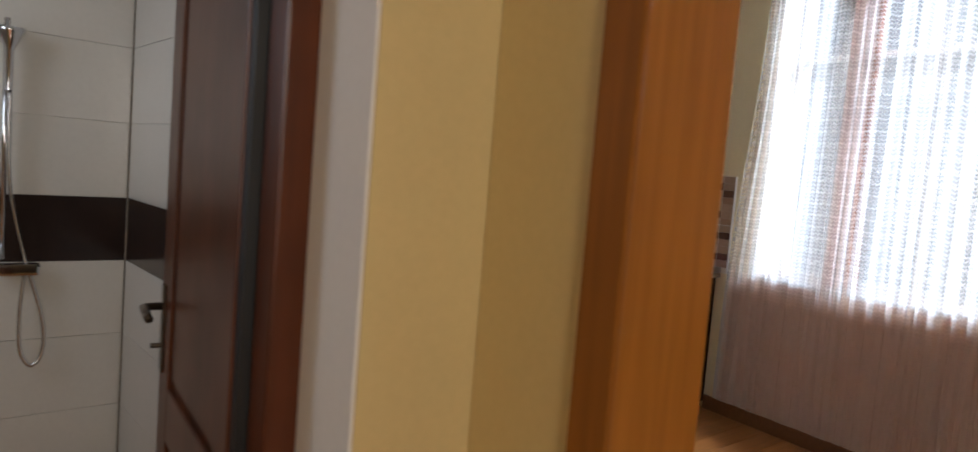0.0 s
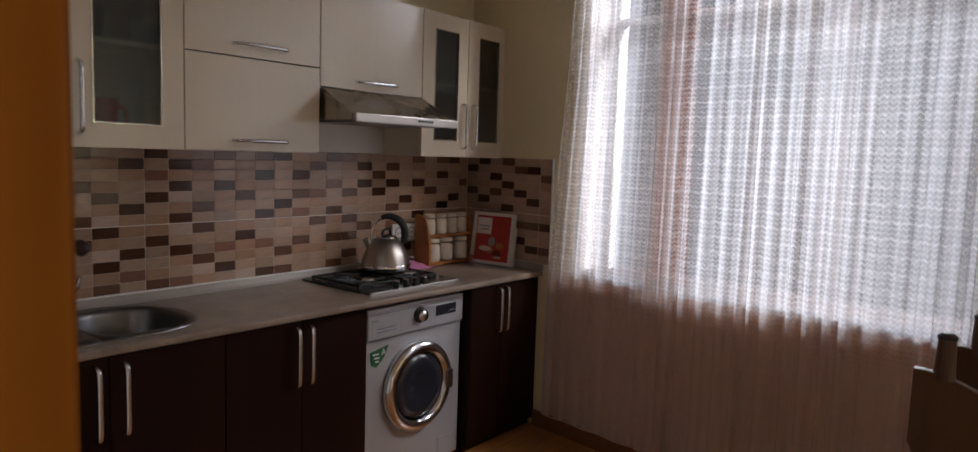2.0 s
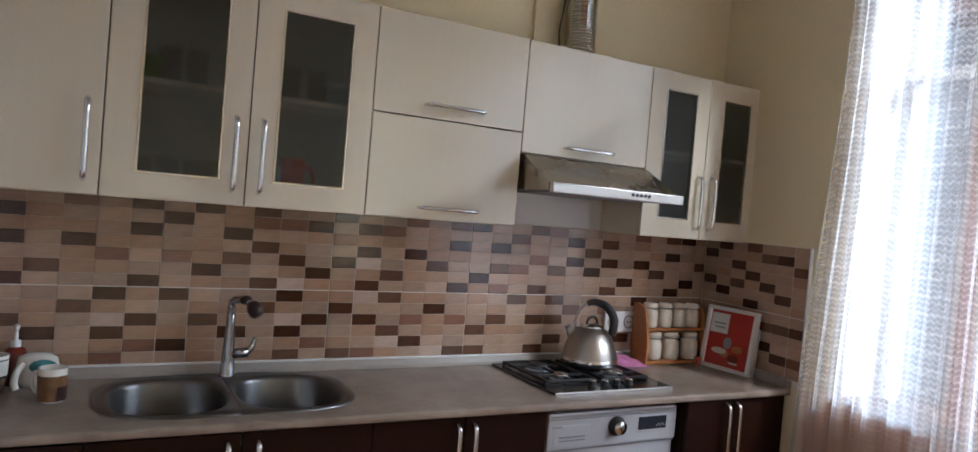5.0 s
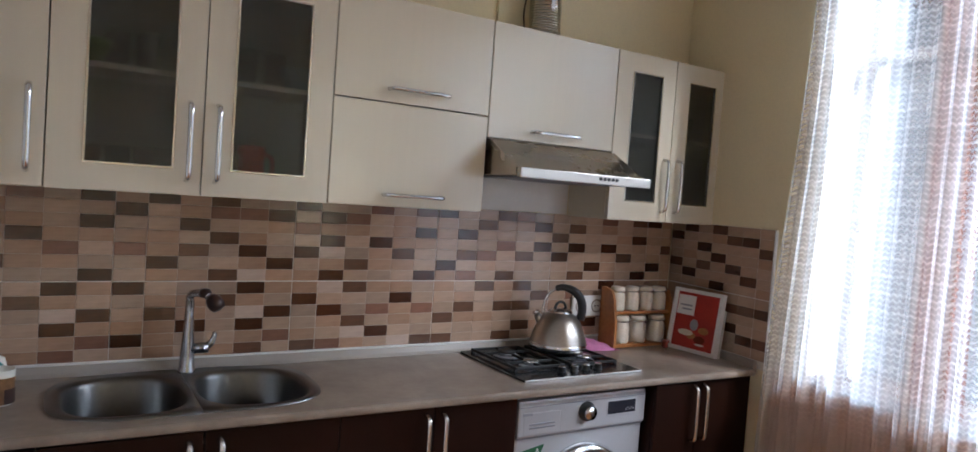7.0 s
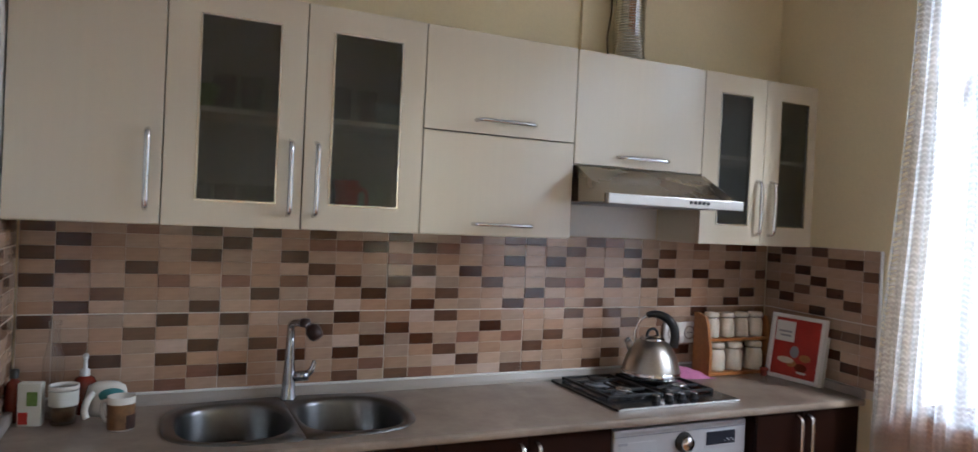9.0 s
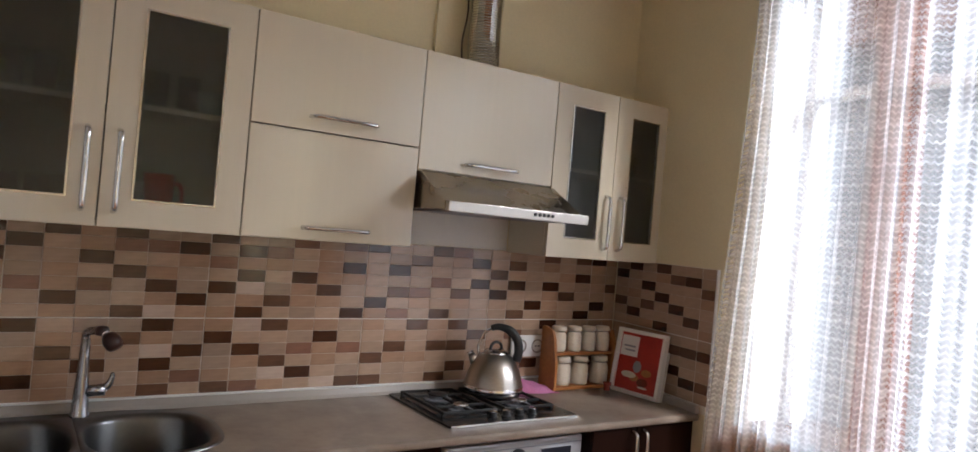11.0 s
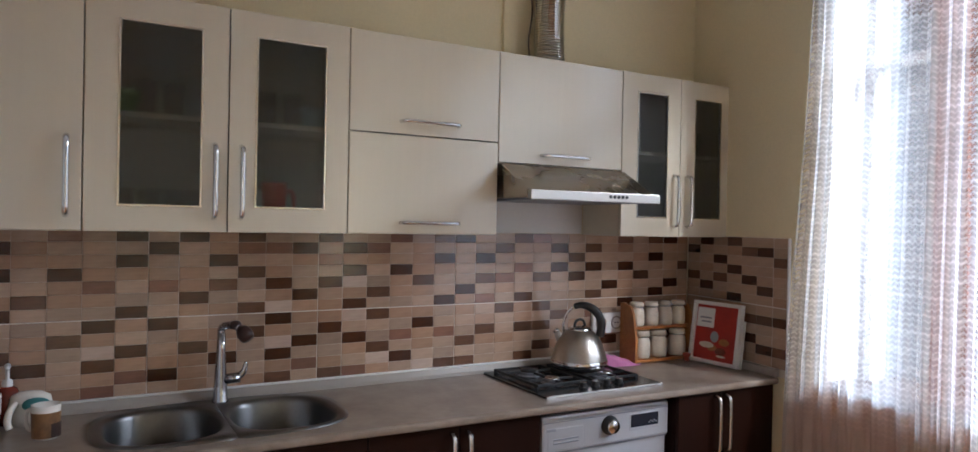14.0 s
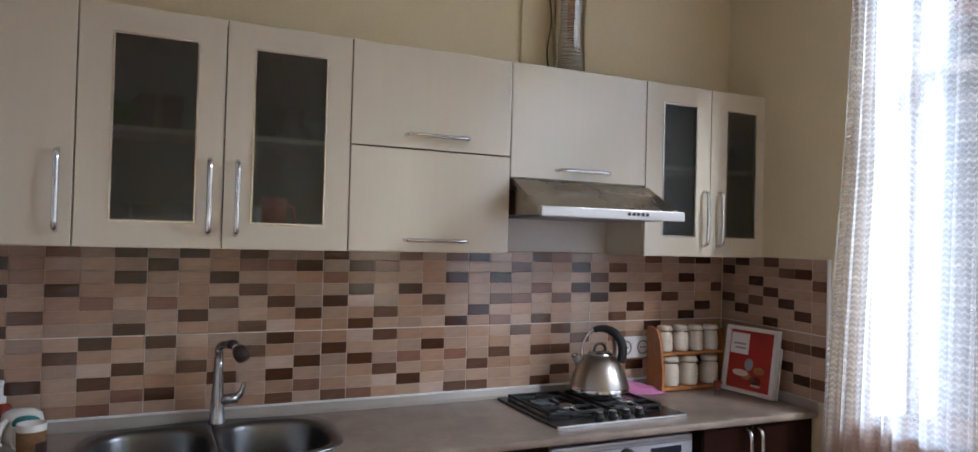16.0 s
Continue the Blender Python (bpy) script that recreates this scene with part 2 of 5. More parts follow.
M["grout_dirty"] = material("stained_grout", (0.30, 0.25, 0.19), 0.85, spots=0.5, spot_scale=14, grain=0.1, bump=0.2)
M["floor"] = material("orange_oak_laminate", (0.45, 0.19, 0.060), 0.30, colour2=(0.37, 0.15, 0.042), spot_scale=4, grain=0.18, grain_scale=(3, 50, 50), bump=0.03, vary=0.08, coat=0.2)
M["skirting"] = material("brown_skirting_board", (0.20, 0.085, 0.03), 0.4, spots=0.15, grain=0.14, grain_scale=(40, 40, 40), bump=0.04)
M["window_white"] = material("white_window_frame", (0.74, 0.74, 0.74), 0.35, spots=0.03, grain=0.01)
M["ground"] = material("pale_outdoor_ground", (0.30, 0.29, 0.26), 0.9, spots=0.3, spot_scale=0.7, grain=0.1, bump=0.1)
M["facade"] = material("pale_house_render", (0.30, 0.315, 0.35), 0.85, spots=0.15, spot_scale=0.8, grain=0.06, bump=0.1)
M["roof"] = material("brown_roof_tiles", (0.24, 0.12, 0.085), 0.8, spots=0.2, spot_scale=3, grain=0.1)
# red-brown carries the floor's warm bounce seen through the low curtain
M["panel"] = material("red_brown_bounce_tone", (0.55, 0.25, 0.13), 0.6, spots=0.12, spot_scale=3, grain=0.1, grain_scale=(30, 30, 3))
M["pane"] = glass_material("window_glass", (0.97, 0.98, 0.97), 0.97)
M["smoked"] = material("frosted_smoked_glass", (0.50, 0.55, 0.575), 0.24, spots=0.05, transmission=1.0)
M["drape"] = cloth_material("red_brown_voile", (0.20, 0.075, 0.045))
M["clear"] = glass_material("clear_glass", (0.97, 0.98, 0.98), 0.97, 0.03)
MOSAIC = {
    "D": material("mosaic_dark_umber", (0.070, 0.024, 0.012), 0.13, spots=0.25, spot_scale=22, grain=0.22, grain_scale=(14, 14, 110), vary=0.22, coat=0.25, spec=0.46),
    "B": material("mosaic_grey_brown", (0.139, 0.068, 0.040), 0.13, spots=0.2, spot_scale=22, grain=0.2, grain_scale=(14, 14, 110), vary=0.2, coat=0.25, spec=0.46),
    "R": material("mosaic_red_brown", (0.235, 0.114, 0.076), 0.13, spots=0.15, spot_scale=22, grain=0.15, grain_scale=(14, 14, 110), vary=0.12, coat=0.25, spec=0.46),
    "T": material("mosaic_tan", (0.413, 0.249, 0.162), 0.13, spots=0.14, spot_scale=22, grain=0.12, grain_scale=(14, 14, 110), vary=0.10, coat=0.25, spec=0.46),
    "G": material("mosaic_stone_grey", (0.383, 0.265, 0.194), 0.13, spots=0.14, spot_scale=22, grain=0.12, grain_scale=(14, 14, 110), vary=0.10, coat=0.25, spec=0.46),
    "L": material("mosaic_light_beige", (0.452, 0.306, 0.217), 0.13, spots=0.12, spot_scale=22, grain=0.12, grain_scale=(14, 14, 110), vary=0.10, coat=0.25, spec=0.46),
    "W": material("mosaic_ivory", (0.531, 0.391, 0.310), 0.13, spots=0.1, spot_scale=22, grain=0.1, grain_scale=(14, 14, 110), vary=0.08, coat=0.25, spec=0.46),
}


def lace_material():
    """Sheer curtain: rows of zigzag thread on a fine net; the threads scatter light, the net lets it through."""
    m = bpy.data.materials.new("white_lace_net")
    m.use_nodes = True
    nt = m.node_tree
    nt.nodes.remove(nt.nodes["Principled BSDF"])
    N, K = nt.nodes.new, nt.links.new

    def math_node(op, a, b=None, c=None):
        n = N("ShaderNodeMath")
        n.operation = op
        for i, v in enumerate((a, b, c)):
            if v is None:
                continue
            if isinstance(v, (int, float)):
                n.inputs[i].default_value = v
            else:
                K(v, n.inputs[i])
        return n.outputs[0]

    uv = N("ShaderNodeUVMap")
    uv.uv_map = "cloth"
    sep = N("ShaderNodeSeparateXYZ")
    K(uv.outputs[0], sep.inputs[0])
    u, v = sep.outputs[0], sep.outputs[1]
    zig = math_node("PINGPONG", math_node("MULTIPLY", u, 15.0), 0.5)
    drift = N("ShaderNodeTexNoise")
    drift.inputs["Scale"].default_value, drift.inputs["Detail"].default_value = 26.0, 3
    K(uv.outputs[0], drift.inputs["Vector"])
    row = math_node("FRACT", math_node("ADD", math_node("MULTIPLY", drift.outputs["Fac"], 0.45), math_node("ADD", math_node("MULTIPLY", v, 16.0), math_node("MULTIPLY", zig, 0.42))))
    line = math_node("SMOOTH_MIN", 1.0, math_node("MULTIPLY", math_node("ABSOLUTE", math_node("SUBTRACT", row, 0.5)), 7.0), 0.2)
    thread = math_node("SUBTRACT", 1.0, line)
    net = N("ShaderNodeTexNoise")
    net.inputs["Scale"].default_value, net.inputs["Detail"].default_value = 130.0, 2
    K(uv.outputs[0], net.inputs["Vector"])
    # uneven density stripes paint the light and dark columns of the folds
    fold_noise = N("ShaderNodeTexNoise")
    mp = N("ShaderNodeMapping")
    mp.inputs["Scale"].default_value = (20, 0.2, 1)
    K(uv.outputs[0], mp.inputs[0])
    K(mp.outputs[0], fold_noise.inputs["Vector"])
    fold_noise.inputs["Scale"].default_value = 1.0
    fold_stripe = N("ShaderNodeMapRange")
    fold_stripe.inputs[1].default_value, fold_stripe.inputs[2].default_value = 0.36, 0.62
    K(fold_noise.outputs["Fac"], fold_stripe.inputs[0])
    # rows break into short tufts; density evens out below the sill, painting absent backlight
    tuft = N("ShaderNodeTexNoise")
    tm = N("ShaderNodeMapping")
    tm.inputs["Scale"].default_value = (70, 95, 1)
    K(uv.outputs[0], tm.inputs[0])
    K(tm.outputs[0], tuft.inputs["Vector"])
    tuft.inputs["Scale"].default_value, tuft.inputs["Detail"].default_value = 1.0, 2
    tuft_on = N("ShaderNodeMapRange")
    tuft_on.inputs[1].default_value, tuft_on.inputs[2].default_value = 0.42, 0.58
    K(tuft.outputs["Fac"], tuft_on.inputs[0])
    backlight_fade = N("ShaderNodeMapRange")
    backlight_fade.inputs[1].default_value, backlight_fade.inputs[2].default_value = 0.70, 0.98
    K(v, backlight_fade.inputs[0])
    zig_fine = math_node("PINGPONG", math_node("MULTIPLY", u, 44.0), 0.5)
    row_fine = math_node("FRACT", math_node("ADD", math_node("MULTIPLY", drift.outputs["Fac"], 0.5), math_node("ADD", math_node("MULTIPLY", v, 50.0), math_node("MULTIPLY", zig_fine, 0.9))))
    chevron = math_node("SUBTRACT", 1.0, math_node("SMOOTH_MIN", 1.0, math_node("MULTIPLY", math_node("ABSOLUTE", math_node("SUBTRACT", row_fine, 0.5)), 3.6), 0.2))
    fine_lace = math_node("MULTIPLY", chevron, math_node("MULTIPLY_ADD", tuft_on.outputs[0], 0.5, 0.5))
    dens = math_node("ADD", math_node("ADD", math_node("MULTIPLY", thread, 0.17), math_node("MULTIPLY", fine_lace, 0.34)), math_node("MULTIPLY", net.outputs["Fac"], 0.20))
    dens = math_node("ADD", dens, math_node("MULTIPLY", fold_stripe.outputs[0], 0.50))
    dens = math_node("ADD", math_node("MULTIPLY", math_node("SUBTRACT", dens, 0.58), backlight_fade.outputs[0]), 0.58)
    dens = math_node("MINIMUM", math_node("MAXIMUM", math_node("ADD", dens, 0.08), 0.08), 0.95)
    tr = N("ShaderNodeBsdfTransparent")
    di = N("ShaderNodeBsdfDiffuse")
    di.inputs[0].default_value = (0.86, 0.75, 0.68, 1)
    tl = N("ShaderNodeBsdfTranslucent")
    tl.inputs[0].default_value = (0.79, 0.83, 0.88, 1)
    cloth = N("ShaderNodeMixShader")
    cloth.inputs[0].default_value = 0.50
    K(di.outputs[0], cloth.inputs[1])
    K(tl.outputs[0], cloth.inputs[2])
    mix = N("ShaderNodeMixShader")
    K(dens, mix.inputs[0])
    K(tr.outputs[0], mix.inputs[1])
    K(cloth.outputs[0], mix.inputs[2])
    K(mix.outputs[0], nt.nodes["Material Output"].inputs[0])
    return m


M["lace"] = lace_material()
# sill tone is darkened to cancel the lamp's bright band
M["sill_brown"] = material("dark_brown_sill_glare_mask", (0.07, 0.042, 0.03), 0.6, spec=0.2, spots=0.2, spot_scale=12, grain=0.1)

# ---------------------------------------------------------------- building helpers
FRAMES = {}


def thing(name, at, label, category, group="", kind="", rz=0.0):
    """An empty at a thing's base, to carry its parts."""
    ob = new(name)
    ob.empty_display_size = 0.05
    ob.matrix_basis = pose(*at, 0, 0, rz)
    FRAMES[ob] = ob.matrix_basis.copy()
    return tagged(ob, label, category, group, kind)


def part(name, bm, mat, parent=None, label="", smooth=False):
    """Links a bmesh, built in world places, as one mesh object under a thing or a part."""
    m = FRAMES.get(parent, Matrix())
    bm.transform(m.inverted())
    bmesh.ops.recalc_face_normals(bm, faces=bm.faces)
    me = bpy.data.meshes.new(name)
    bm.to_mesh(me)
    bm.free()
    for f in me.polygons:
        f.use_smooth = smooth
    me.materials.append(mat)
    ob = new(name, me)
    if parent is not None:
        ob.parent = parent
    FRAMES[ob] = m
    if label:
        ob["label"] = label
    return ob


def solid(name, bm, mat, label, category, group="", kind="", smooth=False):
    return tagged(part(name, bm, mat, None, "", smooth), label, category, group, kind)


def box(x0, x1, y0, y1, z0, z1, bevel=0.0, bm=None, seg=2, m=None):
    t = bmesh.new()
    bmesh.ops.create_cube(t, size=1.0)
    bmesh.ops.scale(t, vec=(abs(x1 - x0), abs(y1 - y0), abs(z1 - z0)), verts=t.verts)
    bmesh.ops.translate(t, vec=((x0 + x1) / 2, (y0 + y1) / 2, (z0 + z1) / 2), verts=t.verts)
    if bevel:
        bmesh.ops.bevel(t, geom=list(t.edges), offset=bevel, segments=seg, affect="EDGES", profile=0.6)
    if m is not None:
        t.transform(m)
    return merge(bm, t)


def merge(bm, t):
    if bm is None:
        return t
    me = bpy.data.meshes.new("tmp")
    t.to_mesh(me)
    bm.from_mesh(me)
    bpy.data.meshes.remove(me)
    t.free()
    return bm


def lathe(profile, at, seg=28, bm=None, axis=None, squash=1.0):
    """Turns (radius, height) pairs round an upright axis at a place."""
    t = bmesh.new()
    rings = []
    for r, h in profile:
        if r < 1e-5:
            rings.append([t.verts.new((0, 0, h))])
        else:
            rings.append([t.verts.new((r * math.cos(2 * math.pi * i / seg), squash * r * math.sin(2 * math.pi * i / seg), h)) for i in range(seg)])
    for a, b in zip(rings, rings[1:]):
        for i in range(seg):
            j = (i + 1) % seg
            if len(a) == 1 and len(b) == 1:
                continue
            if len(a) == 1:
                t.faces.new((a[0], b[i], b[j]))
            elif len(b) == 1:
                t.faces.new((a[i], a[j], b[0]))
            else:
                t.faces.new((a[i], a[j], b[j], b[i]))
    if axis is not None:
        t.transform(Vector((0, 0, 1)).rotation_difference(Vector(axis)).to_matrix().to_4x4())
    bmesh.ops.translate(t, vec=at, verts=t.verts)
    return merge(bm, t)


def tube(points, radius, seg=10, bm=None, closed=False, flat=1.0):
    """A round bar along points; radius may be a list."""
    t = bmesh.new()
    pts = [Vector(p) for p in points]
    n = len(pts)
    rad = radius if isinstance(radius, (list, tuple)) else [radius] * n
    rings = []
    ref = None
    for i, p in enumerate(pts):
        if closed:
            d = pts[(i + 1) % n] - pts[i - 1]
        else:
            d = pts[min(i + 1, n - 1)] - pts[max(i - 1, 0)]
        d.normalize()
        if ref is None:
            ref = d.cross(Vector((0, 0, 1)))
            if ref.length < 0.1:
                ref = d.cross(Vector((1, 0, 0)))
        ref = (ref - d * ref.dot(d)).normalized()
        side = d.cross(ref)
        rings.append([t.verts.new(p + (ref * math.cos(2 * math.pi * k / seg) + side * flat * math.sin(2 * math.pi * k / seg)) * rad[i]) for k in range(seg)])
    pairs = list(zip(rings, rings[1:])) + ([(rings[-1], rings[0])] if closed else [])
    for a, b in pairs:
        for k in range(seg):
            j = (k + 1) % seg
            t.faces.new((a[k], a[j], b[j], b[k]))
    if not closed:
        t.faces.new(rings[0])
        t.faces.new(list(reversed(rings[-1])))
    return merge(bm, t)


def prism(outline, axis, a0, a1, bm=None, bevel=0.0):
    """Pushes a 2D outline along an axis: 'x' takes (y, z) pairs, 'y' (x, z), 'z' (x, y)."""
    t = bmesh.new()

    def place(p, q):
        return {"x": (q, p[0], p[1]), "y": (p[0], q, p[1]), "z": (p[0], p[1], q)}[axis]

    lo = [t.verts.new(place(p, a0)) for p in outline]
    hi = [t.verts.new(place(p, a1)) for p in outline]
    t.faces.new(lo)
    t.faces.new(list(reversed(hi)))
    n = len(outline)
    for i in range(n):
        j = (i + 1) % n
        t.faces.new((lo[i], hi[i], hi[j], lo[j]))
    if bevel:
        bmesh.ops.recalc_face_normals(t, faces=t.faces)
        bmesh.ops.bevel(t, geom=list(t.edges), offset=bevel, segments=2, affect="EDGES", profile=0.6)
    return merge(bm, t)


def oval(cx, cy, rx, ry, corner, n=8):
    """Outline of a rectangle with round corners."""
    pts = []
    for qx, qy, a0 in ((1, 1, 0), (-1, 1, 90), (-1, -1, 180), (1, -1, 270)):
        for i in range(n + 1):
            a = radians(a0 + 90 * i / n)
            pts.append((cx + qx * (rx - corner) + corner * math.cos(a), cy + qy * (ry - corner) + corner * math.sin(a)))
    return pts


def loft(rings, bm=None, cap_last=False, cap_first=False):
    t = bmesh.new()
    vs = [[t.verts.new(p) for p in ring] for ring in rings]
    n = len(vs[0])
    for a, b in zip(vs, vs[1:]):
        for i in range(n):
            j = (i + 1) % n
            t.faces.new((a[i], a[j], b[j], b[i]))
    if cap_last:
        t.faces.new(vs[-1])
    if cap_first:
        t.faces.new(list(reversed(vs[0])))
    return merge(bm, t)


def face_panel(x0, x1, z0, z1, y0, y1, hole=None, bevel=0.002):
    """An upright panel facing -y, with an optional rectangular hole."""
    if hole is None:
        return box(x0, x1, y0, y1, z0, z1, bevel)
    hx0, hx1, hz0, hz1 = hole
    bm = box(x0, hx0, y0, y1, z0, z1)
    box(hx1, x1, y0, y1, z0, z1, bm=bm)
    box(hx0, hx1, y0, y1, hz1, z1, bm=bm)
    box(hx0, hx1, y0, y1, z0, hz0, bm=bm)
    return bm

# ---------------------------------------------------------------- the building
# kitchen walls
ZU1 = 2.14
DOOR_Y0, DOOR_Y1, DOOR_H = 0.83, 1.735, 2.06
HX = 2.785
solid("wall_north", box(XL - 0.17, XR + 0.35, YB, YB + 0.2, -0.1, ZC), M["wall"], "cream painted kitchen wall behind the units", "wall", kind="structure")
wl = box(HX + 0.004, XL, DOOR_Y1 + 0.002, 1.95, 0, ZC)
box(HX + 0.065, XL, 1.95, YB - 0.002, 0, ZC, bm=wl)
box(HX + 0.004, XL, -1.0, DOOR_Y0 - 0.002, 0, ZC, bm=wl)
box(HX + 0.004, XL, DOOR_Y0 - 0.002, DOOR_Y1 + 0.002, DOOR_H + 0.002, ZC, bm=wl)
solid("wall_west", wl, M["white_wall"], "white painted kitchen wall with a doorway", "wall", kind="structure")
solid("wall_south", box(HX + 0.004, 6.1, -1.2, -1.0, 0, ZC), M["wall"], "cream painted wall closing the kitchen", "wall", kind="structure")
we = bmesh.new()
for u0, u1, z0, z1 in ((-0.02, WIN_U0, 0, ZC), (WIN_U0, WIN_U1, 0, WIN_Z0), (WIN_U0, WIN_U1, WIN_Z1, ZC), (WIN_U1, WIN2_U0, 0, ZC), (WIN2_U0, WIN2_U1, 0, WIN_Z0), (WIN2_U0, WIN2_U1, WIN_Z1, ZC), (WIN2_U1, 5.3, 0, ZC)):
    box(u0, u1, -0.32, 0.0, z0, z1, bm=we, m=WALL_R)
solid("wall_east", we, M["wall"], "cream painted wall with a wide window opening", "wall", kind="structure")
solid("ceiling", box(HX, 6.4, -1.2, YB + 0.2, ZC, ZC + 0.12), M["ceiling"], "white painted ceiling", "ceiling", kind="structure")
solid("ceiling_hall", box(0.2, HX, -1.2, 4.5, 2.7, 2.82), M["ceiling"], "white painted hall ceiling", "ceiling", kind="structure")

solid("chimney_breast", box(4.955, XR - 0.003, YB - 0.018, YB - 0.0005, ZU1 + 0.004, ZC - 0.002), M["wall"], "cream painted wall standing slightly proud above the units", "wall", kind="structure")

# floors: planks laid along x over a base
solid("floor_base", prism([(0.2, -1.2), (skew_x(-1.2, -0.1), -1.2), (skew_x(YB, -0.1), YB), (0.2, YB)], "z", -0.12, -0.012), M["skirting"], "subfloor under the laminate", "floor", kind="structure")

# window: brown middle post, white frame, panes, sill
win = thing("window_1", wall_at((WIN_U0 + WIN_U1) / 2, -0.2, WIN_Z0), "wide white-framed window with a transom", "window", kind="structure")
wf = bmesh.new()
for u0, u1, z0, z1 in ((WIN_U0, WIN_U0 + 0.05, WIN_Z0, WIN_Z1), (WIN_U1 - 0.05, WIN_U1, WIN_Z0, WIN_Z1), (WIN_U0 + 0.05, WIN_U1 - 0.05, WIN_Z0, WIN_Z0 + 0.014),
                       (WIN_U0 + 0.05, WIN_U1 - 0.05, WIN_Z1 - 0.05, WIN_Z1), (WIN_U0 + 0.05, WIN_U1 - 0.05, 2.118, 2.148)):
    box(u0, u1, -0.25, -0.18, z0, z1, 0.006, bm=wf, m=WALL_R)
part("window_frame", wf, M["window_white"], win)
for u0, u1 in ((WIN_U0 + 0.05, WIN_U1 - 0.05),):
    for z0, z1 in ((WIN_Z0 + 0.014, 2.118), (2.148, WIN_Z1 - 0.05)):
        p = part("pane", box(u0, u1, -0.218, -0.212, z0, z1, m=WALL_R), M["pane"], win)
        p.visible_shadow = False
for a, b in ((WIN_U0 + 0.0005, WIN_U0 + 0.006), (WIN_U1 - 0.006, WIN_U1 - 0.0005)):
    part("reveal_lining", box(a, b, -0.178, -0.002, WIN_Z0 + 0.019, WIN_Z1 - 0.004, m=WALL_R), M["window_white"], win, "white plastered reveal")
    part("reveal_lining", box(a, b, -0.318, -0.252, WIN_Z0 + 0.019, WIN_Z1 - 0.004, m=WALL_R), M["window_white"], win)
# unseen sill, made dark and deep to block lamp light behind the lace
part("window_sill", box(WIN_U0 + 0.002, WIN_U1 - 0.002, -0.340, 0.033, WIN_Z0 + 0.002, WIN_Z0 + 0.018, 0.004, m=WALL_R), M["sill_brown"], win, "dark brown sill, darkened and widened against lamp glare")

# unseen window, added only as an opening for the fill lamp
win2 = thing("window_2", wall_at((WIN2_U0 + WIN2_U1) / 2, -0.2, WIN_Z0), "unseen white-framed window added to let fill light in", "window", kind="structure")
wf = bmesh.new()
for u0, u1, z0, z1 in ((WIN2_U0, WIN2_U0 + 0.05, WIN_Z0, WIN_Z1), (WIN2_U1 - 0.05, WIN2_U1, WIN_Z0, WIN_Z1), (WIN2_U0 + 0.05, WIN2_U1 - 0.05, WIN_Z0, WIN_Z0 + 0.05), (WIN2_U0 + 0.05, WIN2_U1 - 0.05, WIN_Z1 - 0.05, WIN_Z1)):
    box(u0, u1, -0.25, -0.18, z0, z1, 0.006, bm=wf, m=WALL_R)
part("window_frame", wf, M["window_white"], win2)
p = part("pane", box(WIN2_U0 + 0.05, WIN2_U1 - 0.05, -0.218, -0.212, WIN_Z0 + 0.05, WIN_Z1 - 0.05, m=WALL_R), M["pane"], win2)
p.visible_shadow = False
# added panel; its colour stands in for warm bounce light below the sill
solid("wall_panel", box(0.70, 4.2, 0.0015, 0.010, 0.086, WIN_Z0 - 0.012, 0.002, m=WALL_R), M["panel"], "red-brown panel added below the window for warm bounce tone", "wall panel", kind="structure")
# skirting along the window wall
solid("baseboard", box(0.60, 5.0, 0.002, 0.022, 0.0, 0.085, 0.004, m=WALL_R), M["skirting"], "brown skirting board along the window wall", "skirting board", kind="structure")


# lace curtain: one cloth in many uneven folds
def curtain():
    rng = random.Random(5)
    nu, nv = 900, 12
    u0, u1, z0, z1 = 0.705, 3.25, 0.105, 2.80
    folds = []
    u = u0
    while u < u1 + 0.2:
        w = rng.uniform(0.045, 0.105)
        folds.append((u, w, rng.uniform(0.6, 1.25)))
        u += w
    bm = bmesh.new()
    uvl = bm.loops.layers.uv.new("cloth")
    grid, arc = [], []
    for j in range(nv + 1):
        fz = j / nv
        z = z0 + (z1 - z0) * fz
        row, s, last, arcs = [], 0.0, None, []
        for i in range(nu + 1):
            f = i / nu
            u = u0 + (u1 - u0) * f
            uu = u + (0.11 * fz - 0.02 * math.sin(6 * fz)) * (1 - f) ** 6
            for a, w, k in folds:
                if a <= u < a + w:
                    ph = (u - a) / w
                    amp = 0.014 * k * (1.0 - 0.10 * fz)
                    n = amp * math.sin(2 * math.pi * ph) + 0.25 * amp * math.sin(6 * math.pi * ph + 3 * fz)
                    break
            n += 0.006 * math.sin(u * 5 + fz * 2.0)
            p = wall_at(uu, 0.066 + n, z)
            if last is not None:
                s += (p - last).length
            last = p
            row.append(bm.verts.new(p))
            arcs.append(s)
        grid.append(row)
        arc.append(arcs)
    for j in range(nv):
        for i in range(nu):
            f = bm.faces.new((grid[j][i], grid[j][i + 1], grid[j + 1][i + 1], grid[j + 1][i]))
            for loop, (jj, ii) in zip(f.loops, ((j, i), (j, i + 1), (j + 1, i + 1), (j + 1, i))):
                loop[uvl].uv = (arc[0][ii], grid[jj][ii].co.z)
    return bm


curt = thing("curtain", wall_at(1.9, 0.1, 0.105), "sheer white lace curtain hanging in folds before the window", "curtain")
